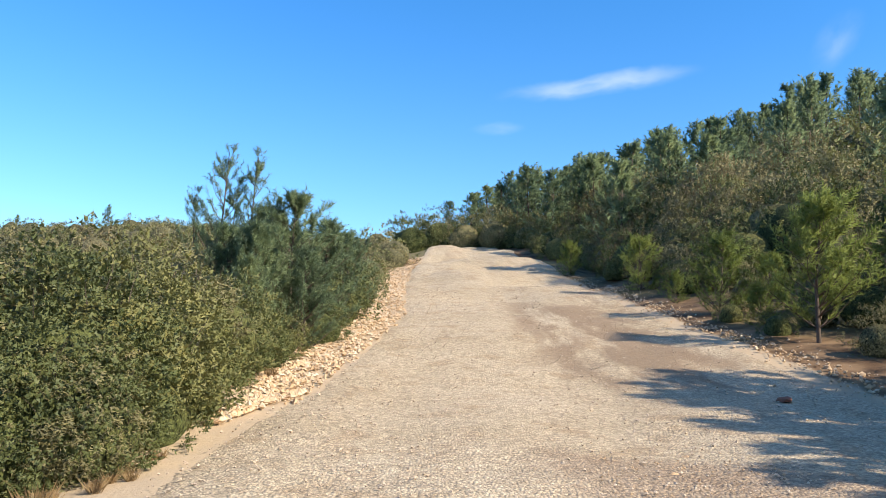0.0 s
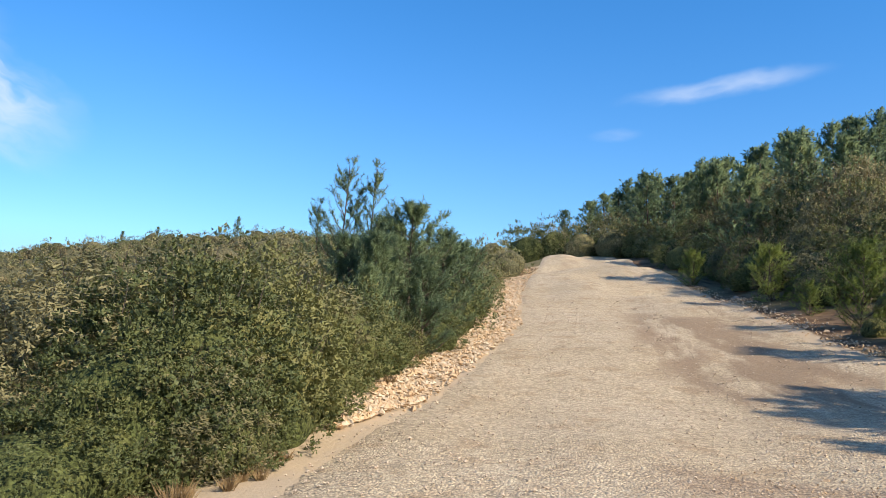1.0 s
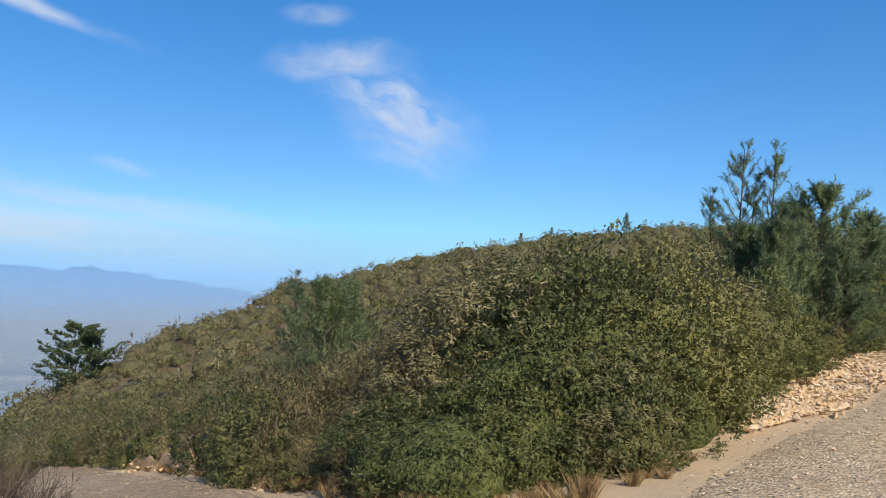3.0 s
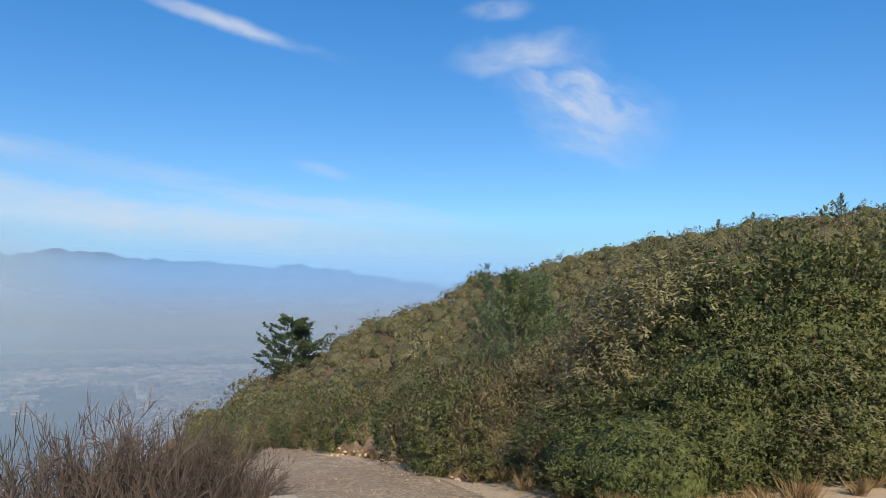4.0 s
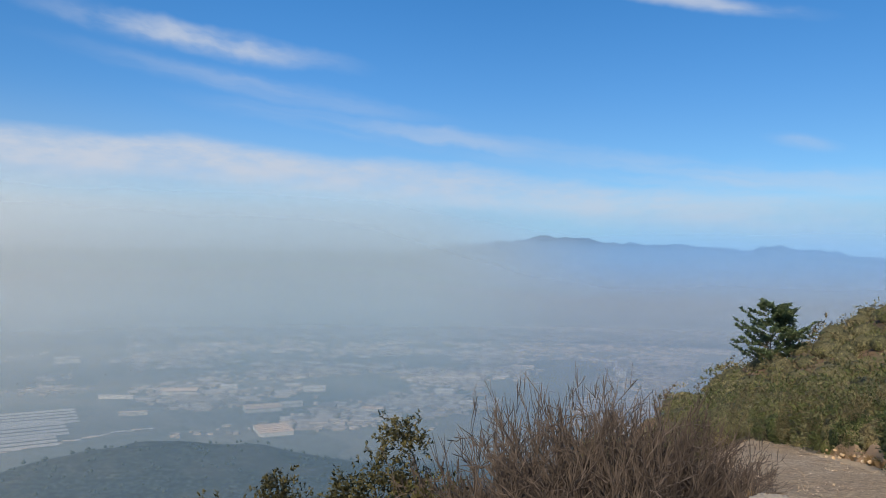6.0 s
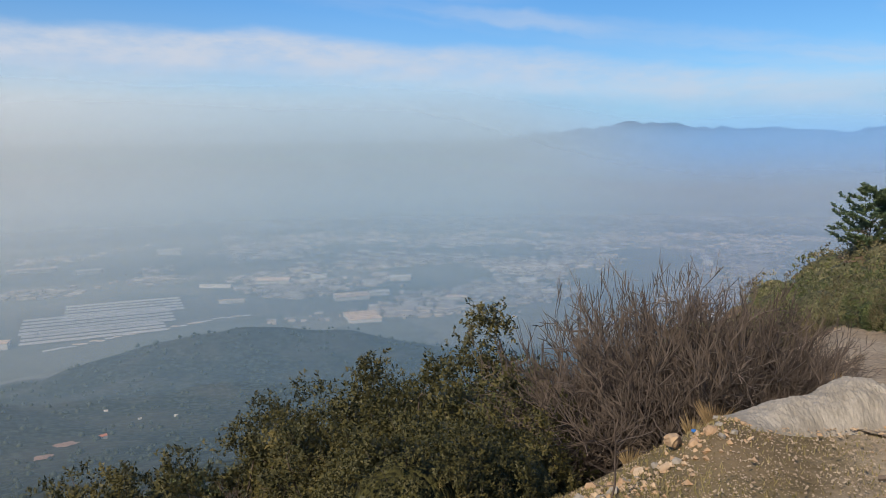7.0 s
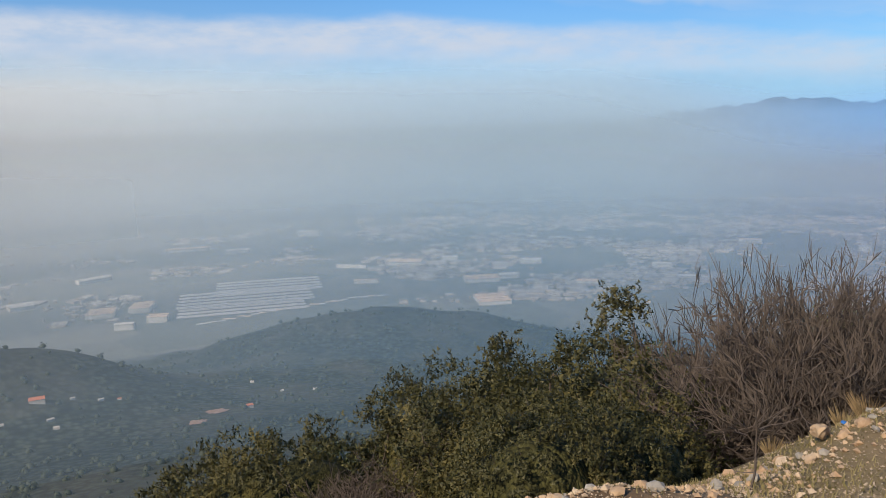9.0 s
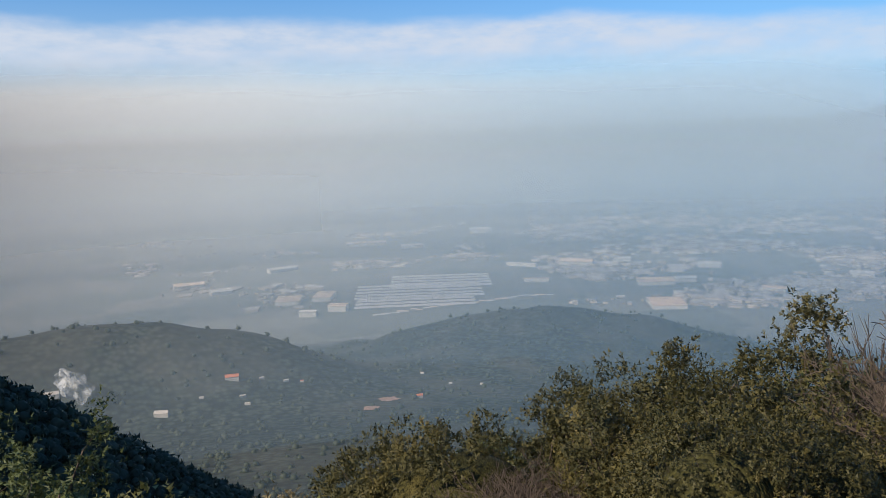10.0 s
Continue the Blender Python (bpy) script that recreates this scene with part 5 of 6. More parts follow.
# stones at the edges: along the right of the track, the lower road and the bank
for _ in range(46):
    y = rng.uniform(9, 34)
    x = float(np.interp(y, RIGHT_Y, RIGHT_X)) + rng.normal(0.3, 0.35)
    tagged(lay_stone(RUBBLE_MESH[rng.integers(0, 7)], x, y, rng.uniform(0.08, 0.22), rng, name="edge_stone"), "broken limestone at the gravel track's edge", "stone", "track edge stones")
for _ in range(34):
    a = rng.uniform(-31, -17)
    p = bearing(a, 7.8 + rng.normal(0, 0.35))
    tagged(lay_stone(RUBBLE_MESH[rng.integers(0, 7)], p.x, p.y, rng.uniform(0.06, 0.17), rng, name="edge_stone", up=-0.03), "pale flat stone half sunk in the gravel", "stone", "sunken stones")
for _ in range(60):
    s = rng.uniform(0.15, 0.75) * (len(stations) - 1)
    (lx, ly), (rx, ry) = stations[int(s)]
    d = rng.normal(0.12, 0.1)
    x, y = rx + (rx - lx) * d * 0.3 + rng.normal(0, 0.12), ry + (ry - ly) * d * 0.3 + rng.normal(0, 0.12)
    tagged(lay_stone(RUBBLE_MESH[rng.integers(0, 7)], x, y, 0.04 + 0.10 * rng.uniform() ** 2, rng, name="edge_stone"), "orange limestone at the foot of the cut bank", "stone", "cut bank stones")
for _ in range(120):
    a = rng.uniform(69, 96)
    e = float(np.interp(a, (66, 71, 76, 81, 91, 100), (6.0, 5.1, 4.4, 3.9, 3.45, 3.2)))
    p = bearing(a, e + rng.normal(0.05, 0.16))
    tagged(lay_stone((CUT_MESH + CUT_MESH + PALE_MESH)[rng.integers(0, 12)], p.x, p.y, 0.03 + 0.09 * rng.uniform() ** 2.0, rng, name="bank_stone"), "limestone lump on the edge of the bank", "stone", "bank stones")
p = bearing(75.4, 4.75)
tagged(lay_stone(stone_mesh("stone", 411, CUT_ROCK, 1.0, 3), p.x, p.y, 0.2, rng, name="bank_stone", up=0.05), "upright orange and white rock on the bank's edge", "stone", "bank stones")
p = bearing(-24.5, 12.6)
CLAY = stone("red_clay", (0.26, 0.10, 0.06), (0.34, 0.15, 0.09), (0.28, 0.11, 0.07))
tagged(lay_stone(stone_mesh("clay_lump", 450, CLAY, 0.35), p.x, p.y, 0.34, rng, name="clay_lump", up=0.03), "flat reddish-brown clay lump lying on the gravel", "stone")
p = bearing(-12.6, 32.5)
tagged(lay_stone(PALE_MESH[1], p.x, p.y, 0.42, rng, name="white_boulder"), "white boulder at the edge of the track", "stone")


def cut_bank(az0, az1):
    """The broken face of rock and earth along the lower road."""
    rng = np.random.default_rng(455)
    n, m, verts = 110, 10, []
    for i in range(n + 1):
        a = az0 + (az1 - az0) * i / n
        foot = float(np.interp(a, EDGE_AZ, EDGE_R)) - 0.05
        tall = 0.52 * math.sin(math.pi * i / n) ** 0.5 * max(0.0, 0.6 + 1.3 * noise.noise(Vector((i * 0.09, 0, 3))))
        for j in range(m + 1):
            u = j / m
            q = bearing(a, foot + 0.55 * u)
            k = noise.noise(Vector((q.x * 2, q.y * 2, u * 3))) * 0.08 + noise.noise(Vector((q.x * 7, q.y * 7, u * 7))) * 0.07 + noise.noise(Vector((q.x * 19, q.y * 19, u * 17))) * 0.05
            q = bearing(a, foot + 0.55 * u + k)
            verts.append((q.x, q.y, put_on(q.x, q.y) + tall * math.sin(min(1, u * 1.4) * 1.57) + k * 0.6 - 0.04 - (0.3 if j == m else 0)))
    i, j = np.meshgrid(np.arange(n), np.arange(m), indexing="ij")
    k = m + 1
    F = np.stack([i * k + j, (i + 1) * k + j, (i + 1) * k + j + 1, i * k + j + 1], -1).reshape(-1, 4)
    face = part("face", mesh_from("face", verts, F, CUT_ROCK), cutting)
    face.matrix_parent_inverse = cutting.matrix_world.inverted()
    for _ in range(120):
        a = rng.uniform(az0, az1)
        e = float(np.interp(a, EDGE_AZ, EDGE_R)) + 0.1
        p = bearing(a, e + rng.normal(0, 0.25))
        lay_stone(RUBBLE_MESH[rng.integers(0, 7)], p.x, p.y, 0.04 + 0.08 * rng.uniform() ** 2, rng, cutting, up=rng.uniform(-0.03, 0.10))


cutting = tagged(new("cut_bank"), "low broken face of orange rock above the lower track", "rock face")
p = bearing(54, 11.0)
cutting.matrix_world = Matrix.Translation((p.x, p.y, put_on(p.x, p.y)))
cut_bank(50, 61)


def berm():
    """A long heap of pale crushed lime on the bank."""
    n, m = 170, 44
    ax, bx = bearing(72.0, 5.15), bearing(58.8, 6.5)
    verts = []
    for i in range(n + 1):
        t = i / n
        c = ax.lerp(bx, t)
        side = Vector((-(bx - ax).y, (bx - ax).x, 0)).normalized()
        tall = 0.32 * math.sin(math.pi * min(1, max(0, t))) ** 0.4 * (0.55 + 0.6 * t)
        for j in range(m + 1):
            u = j / m * 2 - 1
            q = c + side * u * 0.34
            h = tall * max(0.0, 1 - abs(u) ** 2.4)
            k = noise.noise(q * 2.2) * 0.07 + noise.noise(q * 9.0) * 0.022 + noise.noise(q * 23.0) * 0.010 + noise.noise(q * 47.0) * 0.009 + noise.noise(q * 90.0) * 0.006
            verts.append((q.x, q.y, put_on(q.x, q.y) + h + k * (0.35 + h * 3) - 0.03 - 0.05 * (abs(u) > 0.97)))
    i, j = np.meshgrid(np.arange(n), np.arange(m), indexing="ij")
    k = m + 1
    F = np.stack([i * k + j, (i + 1) * k + j, (i + 1) * k + j + 1, i * k + j + 1], -1).reshape(-1, 4)
    ob = new("lime_berm", mesh_from("lime_berm", verts, F, WHITE_ROCK))
    return tagged(ob, "long whitish heap of crushed lime along the bank", "berm")


berm()


def dead_sapling(az_, r, tall):
    """A thin leafless stalk with a few side twigs."""
    rng = np.random.default_rng(470)
    pts, rad = limb(rng, (0, 0, -0.05), (0.12, 0.1, 1), tall, 0.007, 8, 0.10, 0.1)
    wood = [tube(pts, rad, 4)]
    for _ in range(10):
        k = rng.integers(2, 8)
        q, rd = limb(rng, pts[k], rng.normal(0, 0.8, 3) + np.array([0, 0, 0.8]), rng.uniform(0.08, 0.24), 0.004, 3, 0.25)
        wood.append(tube(q, np.maximum(rd, 0.002), 3))
    V, F = join(wood)
    p = bearing(az_, r)
    ob = new("dead_sapling", mesh_from("dead_sapling", V, F, TWIG))
    ob.location = (p.x, p.y, put_on(p.x, p.y))
    tagged(ob, "thin leafless dead sapling on the edge of the bank", "sapling")


dead_sapling(79.6, 3.75, 0.62)


def fallen_branch(az_, r, turn):
    rng = np.random.default_rng(475)
    pts, rad = limb(rng, (0, 0, 0.025), (1, 0.1, 0.05), 0.5, 0.016, 6, 0.16, 0.0)
    wood = [tube(pts, rad, 5)]
    for k in (2, 3, 4):
        q, rd = limb(rng, pts[k], (1, rng.normal(0, 0.9), 0.15), 0.18, 0.008, 4, 0.2, 0.0)
        wood.append(tube(q, rd, 4))
    V, F = join(wood)
    V[:, 2] = np.maximum(V[:, 2], 0.004)
    p = bearing(az_, r)
    ob = new("fallen_branch", mesh_from("fallen_branch", V, F, BARK))
    ob.matrix_world = Matrix.Translation((p.x, p.y, put_on(p.x, p.y))) @ pose(0, 0, 0, 0, 0, turn)
    tagged(ob, "short brown broken branch lying on the gravelly bank", "branch")


fallen_branch(62.0, 4.6, 60)


def plastic_scrap(az_, r):
    """A crumpled scrap of blue sheet."""
    m, n = material("blue_plastic")
    finish(n, n.mix(n.noise(n.add("ShaderNodeNewGeometry").outputs["Position"], 60.0, 3.0), (0.03, 0.10, 0.30), (0.06, 0.20, 0.50)), 0.4)
    rng = np.random.default_rng(480)
    bm = bmesh.new()
    bmesh.ops.create_icosphere(bm, subdivisions=2, radius=0.018)
    for v in bm.verts:
        v.co = Vector((v.co.x * 1.3, v.co.y, v.co.z * 0.55)) * rng.uniform(0.6, 1.25)
    me = bpy.data.meshes.new("plastic_scrap")
    bm.to_mesh(me)
    bm.free()
    me.materials.append(m)
    p = bearing(az_, r)
    ob = new("plastic_scrap", me)
    ob.location = (p.x, p.y, put_on(p.x, p.y) + 0.012)
    tagged(ob, "crumpled scrap of blue plastic among the bank's stones", "litter")


plastic_scrap(73.9, 4.95)

# ---- dry grass ----
def tuft_mesh(seed, blades, tall, spread):
    rng = np.random.default_rng(seed)
    n = blades
    a = rng.uniform(0, 6.28, n)
    lean = rng.uniform(0.1, 0.75, n) * spread
    base = np.stack([np.cos(a), np.sin(a), np.zeros(n)], -1) * rng.uniform(0, 0.10, n)[:, None]
    h = tall * rng.uniform(0.5, 1.1, n)
    tip = base + np.stack([np.cos(a) * lean * h, np.sin(a) * lean * h, h], -1)
    mid = base * 0.6 + tip * 0.4 + np.array([0, 0, 1]) * (h * 0.1)[:, None]
    side = np.stack([-np.sin(a), np.cos(a), np.zeros(n)], -1) * 0.004
    V = np.stack([base - side, base + side, mid + side * 0.8, tip, mid - side * 0.8], 1).reshape(-1, 3)
    return mesh_from("blade", V, np.arange(5 * n).reshape(n, 5), STRAW)


TUFTS = [tuft_mesh(500 + i, 130, 0.30, 1.0) for i in range(3)]


def tuft(x, y, s, rng):
    ob = new("dry_grass_tuft", TUFTS[rng.integers(0, 3)])
    ob.matrix_world = Matrix.Translation((x, y, put_on(x, y, 0.02))) @ pose(0, 0, 0, 0, 0, rng.uniform(0, 360)) @ Matrix.Diagonal((s, s, s, 1))
    return tagged(ob, "straw-coloured dry grass tuft", "grass", "dry grass tufts")


for a, r, s in ((72.5, 5.6, 0.6), (74.0, 5.3, 0.5), (78.5, 5.2, 0.45), (27.5, 6.4, 0.85), (28.8, 6.2, 0.7), (33.0, 6.0, 0.5), (24.0, 6.9, 0.5), (20.0, 8.0, 0.45), (38.0, 6.4, 0.5), (46.0, 7.6, 0.6), (48.0, 8.2, 0.6), (12.5, 13.0, 0.6), (64.5, 7.4, 0.5)):
    p = bearing(a, r)
    tuft(p.x, p.y, s, rng)
for k in range(96):
    a = rng.uniform(10, 62) if k < 36 else rng.uniform(38, 62)
    p = bearing(a, float(np.interp(a, EDGE_AZ, EDGE_R)) + rng.normal(0.1, 0.25))
    if not on_road(p.x, p.y, 0.1):
        tuft(p.x, p.y, rng.uniform(0.25, 0.6), rng)


def short_grass():
    """Thin short grass over the bank."""
    rng = np.random.default_rng(510)
    n = 15000
    a, r = np.radians(rng.normal(78, 11, n)), 2.6 + 3.0 * rng.uniform(size=n)
    x, y = -np.sin(a) * r, np.cos(a) * r
    keep = (ripple(x, y, 1.4, 12) + rng.normal(0, 0.45, n) > -0.35) & (land(x, y) > -0.45)
    x, y = x[keep], y[keep]
    n = len(x)
    base = np.stack([x, y, land(x, y) - 0.005], -1)
    t = rng.uniform(0, 6.28, n)
    h = rng.uniform(0.012, 0.042, n)
    tip = base + np.stack([np.cos(t) * h * 0.8, np.sin(t) * h * 0.8, h], -1)
    side = np.stack([-np.sin(t), np.cos(t), np.zeros(n)], -1) * 0.005
    V = np.stack([base - side, base + side, tip], 1).reshape(-1, 3)
    m = foliage("thin_bank_grass", (0.10, 0.095, 0.028), (0.20, 0.165, 0.06), (0.34, 0.26, 0.12), 0.8, 0.3)
    tagged(new("bank_grass", mesh_from("bank_grass", V, np.arange(3 * n).reshape(n, 3), m)), "thin half-dry grass on the stony bank", "grass", kind="stuff")


short_grass()


# ---- far woods, farms and the town in the valley ----
def far_place(az_, el_):
    """Where the line at a bearing and a height in degrees meets the ground."""
    r = np.geomspace(60, 4000, 900)
    p = bearing(az_, 1.0)
    gap = EYE + r * math.tan(radians(el_)) - land(p.x * r, p.y * r)
    k = int(np.argmax(gap < 0)) if np.any(gap < 0) else len(r) - 1
    return p.x * float(r[k]), p.y * float(r[k])


def far_woods():
    rng = np.random.default_rng(520)
    kinds = []
    for k in range(5):
        leafy, inner, _ = dome_crown(rng, 2.0, 3.4, 5, 3, 1, 0.6, 1.1, 0.9, 0.5, 0.0, 6, 4, 1.0, 0.88, 0.5)
        V, F = join([leafy[:2], inner[:2]])
        kinds.append((V, F, np.concatenate([leafy[2], inner[2]])))
    places = []
    for _ in range(3600):
        a, r = rng.uniform(84, 153), 95 * (10.0 ** rng.uniform(0, 1))
        x, y = float(-math.sin(radians(a)) * r), float(math.cos(radians(a)) * r)
        if 420 < r < 560 and ripple(x, y, 60, 15) > 0.1:
            continue
        places.append((x, y, rng.uniform(0.55, 1.15) * (0.55 + 0.45 * min(1, r / 400)), rng.uniform(0, 6.28)))
    for _ in range(1700):
        a, r = rng.uniform(128, 152), rng.uniform(90, 190)
        places.append((float(-math.sin(radians(a)) * r), float(math.cos(radians(a)) * r), rng.uniform(0.4, 0.75), rng.uniform(0, 6.28)))
    z = land([q[0] for q in places], [q[1] for q in places])
    out, soft = [], []
    for (x, y, s, c), h in zip(places, z):
        V, F, N = kinds[rng.integers(0, 5)]
        M = np.array([[math.cos(c) * s, -math.sin(c) * s, 0], [math.sin(c) * s, math.cos(c) * s, 0], [0, 0, s]])
        out.append((V @ M.T + np.array([x, y, h - 0.5]), F))
        soft.append(N @ M.T / s)
    V2, F2 = join(out)
    tagged(new("far_woods", mesh_from("far_woods", V2, F2, WOODS, normals=np.concatenate(soft))), "dark woods on the foothills above the valley", "woods", kind="stuff")


far_woods()


def box(bm, x0, x1, y0, y1, z0, z1):
    vs = [bm.verts.new(c) for c in ((x0, y0, z0), (x1, y0, z0), (x1, y1, z0), (x0, y1, z0), (x0, y0, z1), (x1, y0, z1), (x1, y1, z1), (x0, y1, z1))]
    for f in ((0, 3, 2, 1), (4, 5, 6, 7), (0, 1, 5, 4), (1, 2, 6, 5), (2, 3, 7, 6), (3, 0, 4, 7)):
        bm.faces.new([vs[i] for i in f])


def gable(bm, x0, x1, y0, y1, z, rise):
    vs = [bm.verts.new(c) for c in ((x0, y0, z), (x1, y0, z), (x1, y1, z), (x0, y1, z), (x0, (y0 + y1) / 2, z + rise), (x1, (y0 + y1) / 2, z + rise))]
    for f in ((0, 1, 5, 4), (2, 3, 4, 5), (1, 2, 5), (3, 0, 4), (3, 2, 1, 0)):
        bm.faces.new([vs[i] for i in f])


def bm_mesh(name, bm, mat):
    me = bpy.data.meshes.new(name)
    bmesh.ops.recalc_face_normals(bm, faces=bm.faces[:])
    bm.to_mesh(me)
    bm.free()
    me.materials.append(mat)
    return me


def building(name, az_, el_, long, deep, tall, turn, roof_mat, label, category="building", bays=1, group="", rise=0.18):
    """A far building: walls with one or more gabled bays."""
    x, y = far_place(az_, el_)
    e = new(name)
    e.matrix_world = Matrix.Translation((x, y, put_on(x, y, 0.5))) @ pose(0, 0, 0, 0, 0, az_ + turn)
    w_, d_ = long / 2, deep / bays
    if "greenhouse" in label:
        tall, rise = 1.2, 0.03
    for b in range(bays):
        y0 = -deep / 2 + b * d_
        bm = bmesh.new()
        box(bm, -w_, w_, y0 + d_ * (0.2 if bays == 1 else 0.22), y0 + d_ * (0.8 if bays == 1 else 0.78), -4, tall)
        part("wall", bm_mesh("wall", bm, PLASTER), e)
        bm = bmesh.new()
        gable(bm, -w_ * 1.02, w_ * 1.02, y0 + d_ * (0.15 if bays == 1 else 0.16), y0 + d_ * (0.85 if bays == 1 else 0.84), tall + 0.05, d_ * rise)
        part("roof", bm_mesh("roof", bm, roof_mat), e)
    return tagged(e, label, category, group)


SHED, HALL = "long tan-roofed industrial shed in the hazy valley", "large pale-roofed industrial hall in the hazy valley"
for row in ((99.8, -12.8, 95, 105, 8, 12, ROOF_TAN, SHED, 5), (118.9, -12.35, 200, 80, 4, 0, ROOF_PALE, "pale greenhouse rows on the valley floor", 4), (118.6, -11.55, 225, 110, 4, 0, ROOF_PALE, "pale greenhouse rows on the valley floor", 5),
            (116.9, -10.85, 190, 110, 4, 0, ROOF_PALE, "pale greenhouse rows on the valley floor", 5), (135.7, -10.2, 105, 80, 9, 4, ROOF_TAN, SHED, 1), (128.9, -9.5, 120, 60, 9, 25, ROOF_PALE, HALL, 1), (133.5, -10.8, 70, 60, 9, 10, ROOF_PALE, HALL, 2),
            (128.6, -11.9, 75, 80, 9, -10, ROOF_TAN, SHED, 4), (125.9, -11.8, 60, 90, 10, -14, ROOF_TAN, SHED, 4), (124.9, -12.7, 55, 45, 12, -14, ROOF_TAN, SHED, 2), (127.2, -13.0, 50, 40, 11, -14, ROOF_PALE, HALL, 1),
            (106.4, -9.8, 125, 90, 10, -12, ROOF_TAN, SHED, 1), (103.0, -9.6, 60, 40, 10, 8, ROOF_PALE, HALL, 1), (100.6, -11.2, 115, 75, 9, 10, ROOF_TAN, SHED, 2), (98.5, -11.0, 70, 60, 9, 14, ROOF_PALE, HALL, 1),
            (92.4, -11.5, 70, 55, 9, -10, ROOF_TAN, SHED, 1), (81.0, -8.25, 95, 60, 10, 3, ROOF_TAN, SHED, 1), (110.6, -9.9, 120, 26, 8, -22, ROOF_PALE, HALL, 1), (109.5, -11.1, 85, 26, 8, -4, ROOF_TAN, SHED, 1), (113.7, -7.3, 110, 70, 16, 0, ROOF_PALE, HALL, 1),
            (119.0, -8.3, 100, 60, 10, 6, ROOF_PALE, HALL, 1), (122.5, -7.9, 190, 60, 9, 0, ROOF_TAN, SHED, 1), (96.8, -9.9, 80, 50, 10, 5, ROOF_PALE, HALL, 2), (87.0, -10.2, 70, 60, 10, -5, ROOF_PALE, HALL, 1), (85.2, -11.0, 60, 50, 9, 10, ROOF_PALE, HALL, 1), (73.8, -8.6, 44, 30, 16, 0, PLASTER, "pale blocks of flats at the valley's edge", 2)):
    a, e_, long, deep, tall, turn, mat, label, bays = row
    if "greenhouse" in label:
        long, deep = long * 1.2, deep * 1.45
    else:
        long, deep = long * 0.66, deep * (0.6 if bays == 1 else 0.75)
    building("industrial_hall" if mat is ROOF_PALE else "industrial_shed", a, e_, long, deep, tall, turn, mat, label, "building", bays, "halls in the valley", 0.1)
rng = np.random.default_rng(530)
for i in range(22):
    f = i / 21
    building("row_house", 121.8 - 13.2 * f + rng.normal(0, 0.1), -13.25 + 1.2 * f + rng.normal(0, 0.05), rng.uniform(12, 26), rng.uniform(9, 16), rng.uniform(5, 10), rng.uniform(-15, 15), (ROOF_PALE, ROOF_TAN)[rng.integers(0, 2)], "small white building in a row below the greenhouses", "house", 1, "houses by the greenhouses")
for a, e_, s, mat, label in ((133.2, -17.1, 20, ROOF_RED, "farmhouse with a bright red tiled roof"), (138.4, -19.0, 19, ROOF_PALE, "low pale-roofed farm shed among trees"), (145.4, -16.5, 20, ROOF_PALE, "white farm building beside the smoke"), (132.5, -18.5, 9, ROOF_PALE, "small white house in the foothills"),
                             (132.2, -19.1, 8, ROOF_PALE, "small white house in the foothills"), (131.0, -17.4, 7, ROOF_PALE, "small white house in the foothills"), (129.2, -17.7, 8, ROOF_PALE, "small white house in the foothills"), (128.0, -17.8, 6, ROOF_RED, "small red-roofed house in the foothills"),
                             (118.6, -17.9, 7, ROOF_PALE, "small white house in the foothills"), (113.9, -18.8, 7, ROOF_PALE, "small white house in the foothills"), (116.4, -18.7, 6, ROOF_PALE, "small white house in the foothills"), (135.5, -18.2, 7, ROOF_PALE, "small white house in the foothills"), (119.0, -19.6, 14, ROOF_RED, "low shed with a rusty red roof")):
    s *= 0.42
    building("farmhouse", a, e_, s, s * 0.62, s * 0.22 + 1.0, rng.uniform(-20, 20), mat, label, "house", 1, "farmhouses", 0.3)


def town():
    """The rest of the town: thousands of small blocks, too far to tell apart."""
    rng = np.random.default_rng(540)
    n = 22000
    el_ = -12.9 + 8.2 * rng.uniform(size=n) ** 0.75
    r = (330 + EYE) / np.tan(np.radians(-el_))
    a = rng.uniform(62, 140, n)
    dens = ripple(-np.sin(np.radians(a)) * r, np.cos(np.radians(a)) * r, 420, 21)
    keep = (dens + rng.normal(0, 0.25, n) > np.where(a > 110, 0.75, np.where(el_ > -7.5, -0.2, 0.1))) & ~((a > 106 - 3 * np.sin(el_ * 2)) & (a < 124) & (el_ < -9.8))
    a, r = np.radians(a[keep]), r[keep]
    n = len(a)
    x, y = -np.sin(a) * r, np.cos(a) * r
    z = land(x, y)
    size = rng.uniform(5, 11, n) * np.where(a > 1.9, 0.75, 1.0) * rng.choice([0.7, 0.8, 1, 1, 1.6, 3.2], n)
    w_, d_, h = size * 1.3, size * rng.uniform(0.6, 1.2, n), rng.uniform(2.5, 6, n)
    t = a + rng.normal(0, 0.25, n) + rng.choice([0, 1.57], n)
    cube = np.array([(-1, -1, 0), (1, -1, 0), (1, 1, 0), (-1, 1, 0), (-1, -1, 1), (1, -1, 1), (1, 1, 1), (-1, 1, 1)], dtype=float)
    V = cube[None] * np.stack([w_ / 2, d_ / 2, h], -1)[:, None]
    c, s = np.cos(t)[:, None], np.sin(t)[:, None]
    V = np.stack([V[..., 0] * c - V[..., 1] * s + x[:, None], V[..., 0] * s + V[..., 1] * c + y[:, None], V[..., 2] + z[:, None]], -1)
    quad = np.array([(4, 5, 6, 7), (0, 1, 5, 4), (1, 2, 6, 5), (2, 3, 7, 6), (3, 0, 4, 7)])
    F = (quad[None] + np.arange(n)[:, None, None] * 8).reshape(-1, 4)
    tagged(new("far_town", mesh_from("far_town", V.reshape(-1, 3), F, TOWN)), "sprawl of small pale buildings fading into haze", "town", kind="stuff")


town()


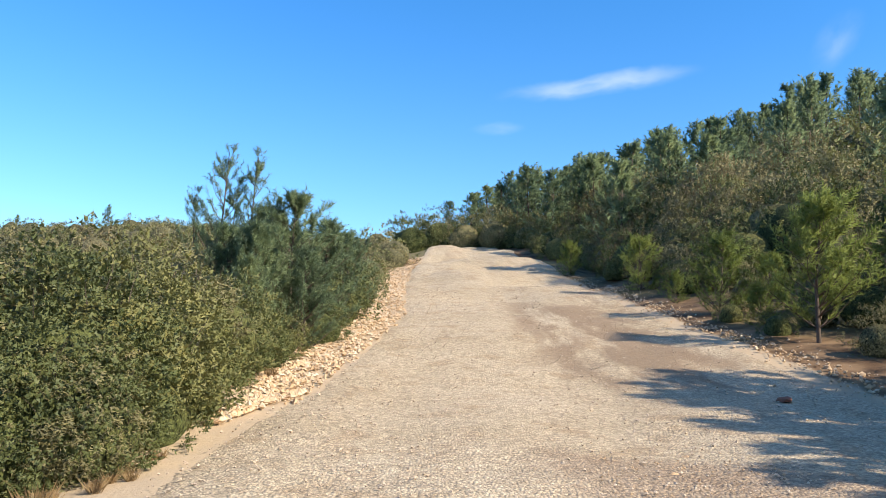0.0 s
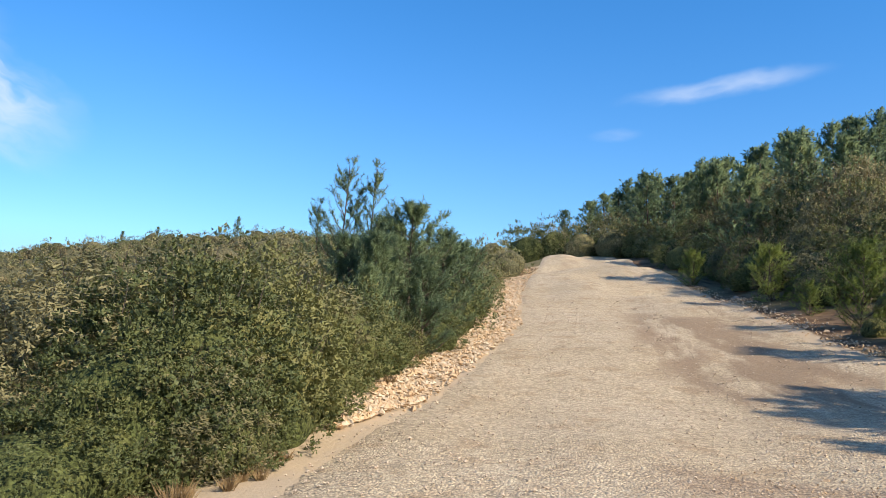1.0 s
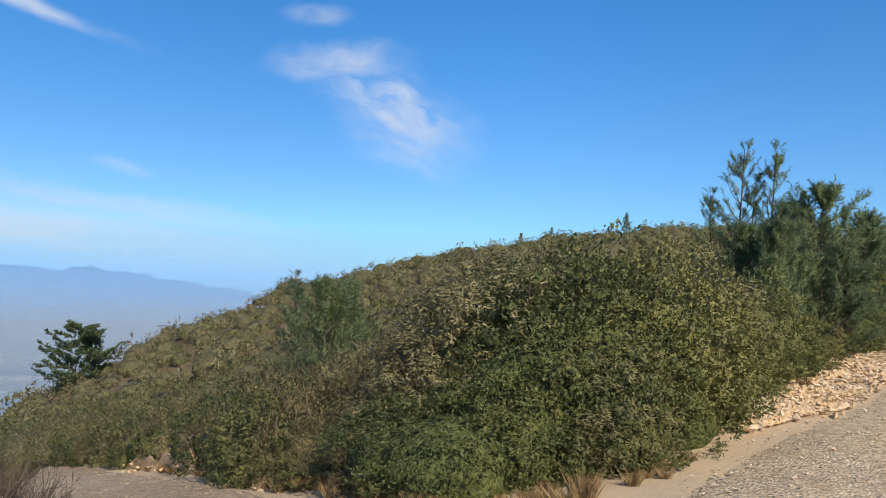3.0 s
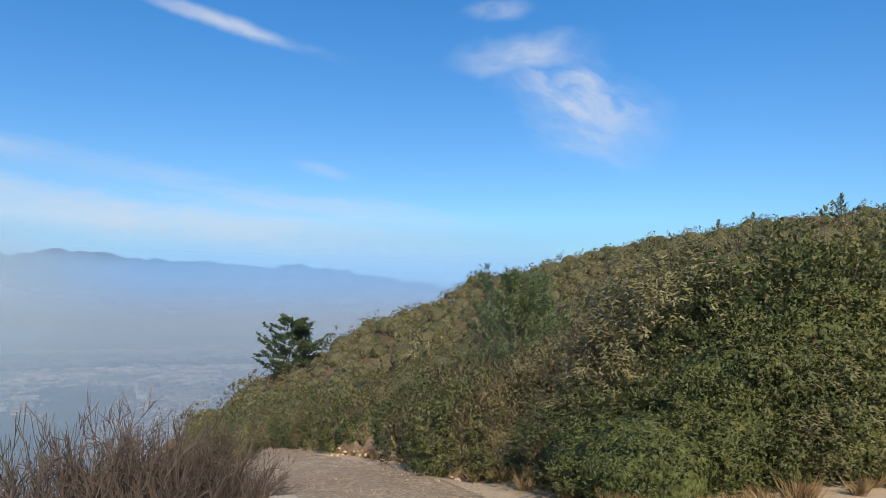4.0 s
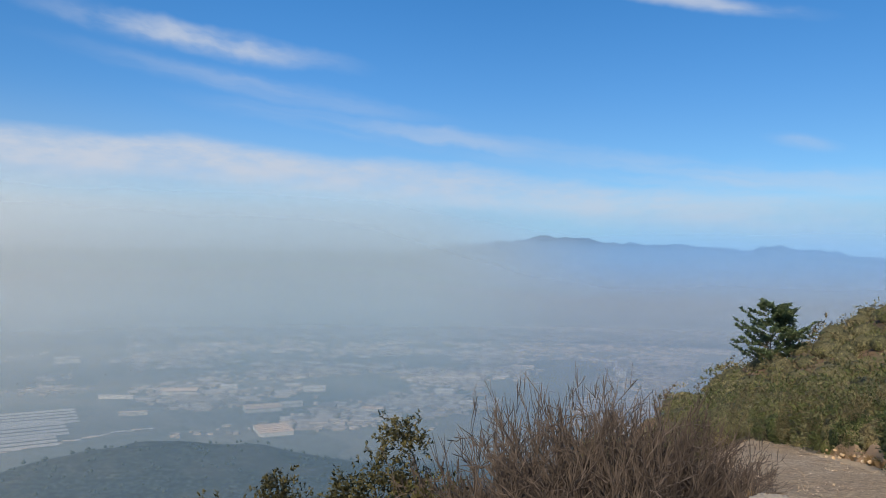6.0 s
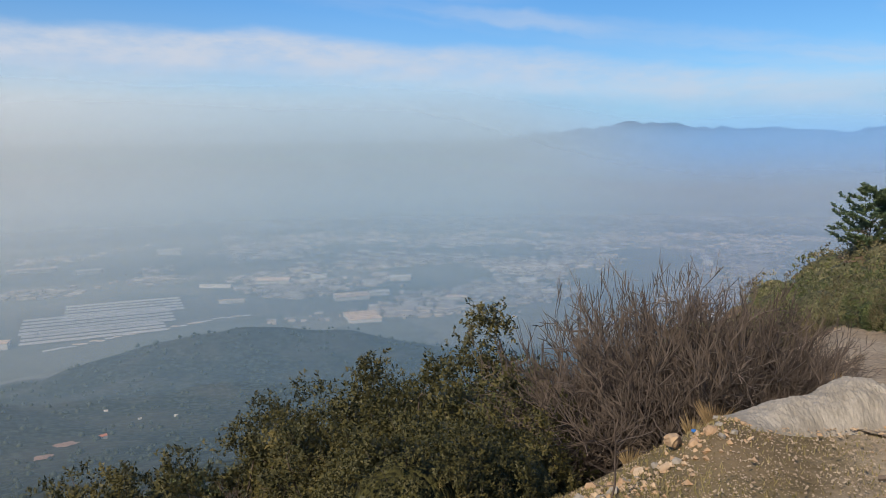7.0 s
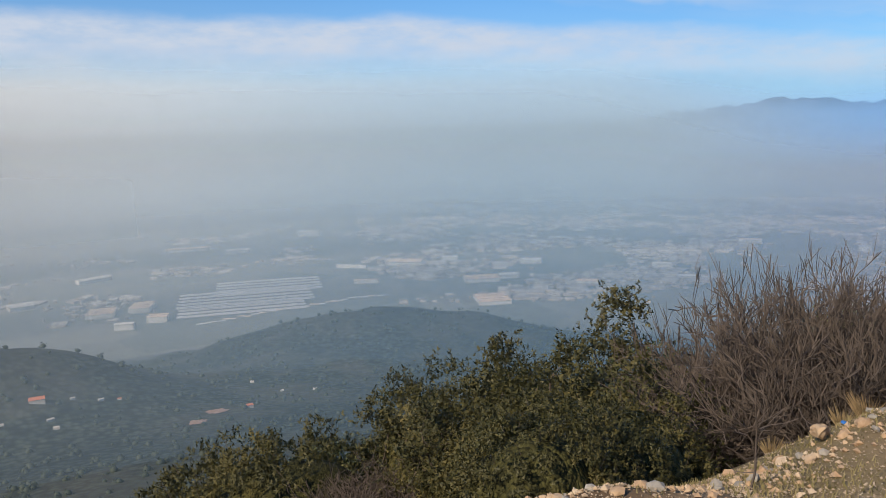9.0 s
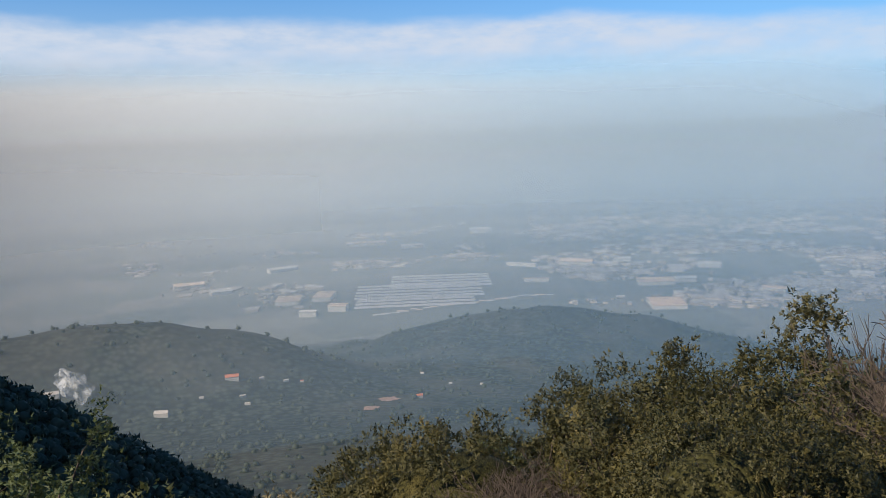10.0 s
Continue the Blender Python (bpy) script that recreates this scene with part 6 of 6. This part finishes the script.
def smoke():
    """A column of white smoke from a field fire."""
    m, n = material("white_smoke")
    d, clear, out = n.add("ShaderNodeBsdfDiffuse"), n.add("ShaderNodeBsdfTransparent"), n.add("ShaderNodeMixShader")
    d.inputs[0].default_value = (0.85, 0.85, 0.85, 1)
    n.put(d.inputs["Normal"], n.vec(*(Vector((0, 0, 0.6)) + bearing(SUN_AZ, 0.8)).normalized()))
    pos = n.add("ShaderNodeNewGeometry").outputs["Position"]
    n.put(out.inputs[0], n.math("MULTIPLY", n.span(n.noise(pos, 0.13, 4.0, 0.5), 0.25, 0.8), 0.6))
    n.put(out.inputs[1], clear.outputs[0])
    n.put(out.inputs[2], d.outputs[0])
    n.put(n.add("ShaderNodeOutputMaterial").inputs[0], out.outputs[0])
    x, y = far_place(143.6, -17.4)
    z0 = put_on(x, y)
    bm = bmesh.new()
    bmesh.ops.create_icosphere(bm, subdivisions=4, radius=1.0)
    k = math.hypot(x, y) / 500
    side = bearing(143.6 + 90, 1.0)
    for v in bm.verts:
        h = (v.co.z + 1) / 2
        c = Vector(v.co)
        wide = (2.2 + 5.5 * math.sin(h * 2.6)) * k * (1 + 0.9 * noise.noise(c * 2.3))
        v.co = Vector((c.x * wide, c.y * wide, h * 26 * k)) + side * (9 * h * h + 4 * noise.noise(Vector((0, 0, h * 4)))) * k
    ob = new("smoke_plume", bm_mesh("smoke_plume", bm, m))
    ob.location = (x, y, z0)
    tagged(ob, "white smoke rising from a fire in the foothills", "smoke", kind="stuff")


smoke()


def bare_earth(az_, el_, rx, ry):
    """A scraped patch of red earth on the foothills."""
    x, y = far_place(az_, el_)
    rng = np.random.default_rng(int(az_ * 10))
    m, n = material("red_scraped_earth")
    pos = n.add("ShaderNodeNewGeometry").outputs["Position"]
    finish(n, n.mix(n.noise(pos, 0.12, 5.0, 0.6), (0.30, 0.14, 0.08), (0.42, 0.27, 0.18)), 0.95)
    verts, faces = [(x, y, put_on(x, y) + 0.9)], []
    for i in range(28):
        a = i / 28 * 2 * math.pi
        q = rng.uniform(0.7, 1.15)
        px_, py_ = x + math.cos(a) * rx * q, y + math.sin(a) * ry * q
        verts.append((px_, py_, put_on(px_, py_) + 0.5))
        faces.append((0, 1 + i, 1 + (i + 1) % 28))
    tagged(new("red_earth", mesh_from("red_earth", verts, faces, m)), "scraped patch of red earth among the trees", "ground", kind="structure")


bare_earth(121.3, -19.6, 9, 6)
bare_earth(122.8, -20.2, 7, 5)
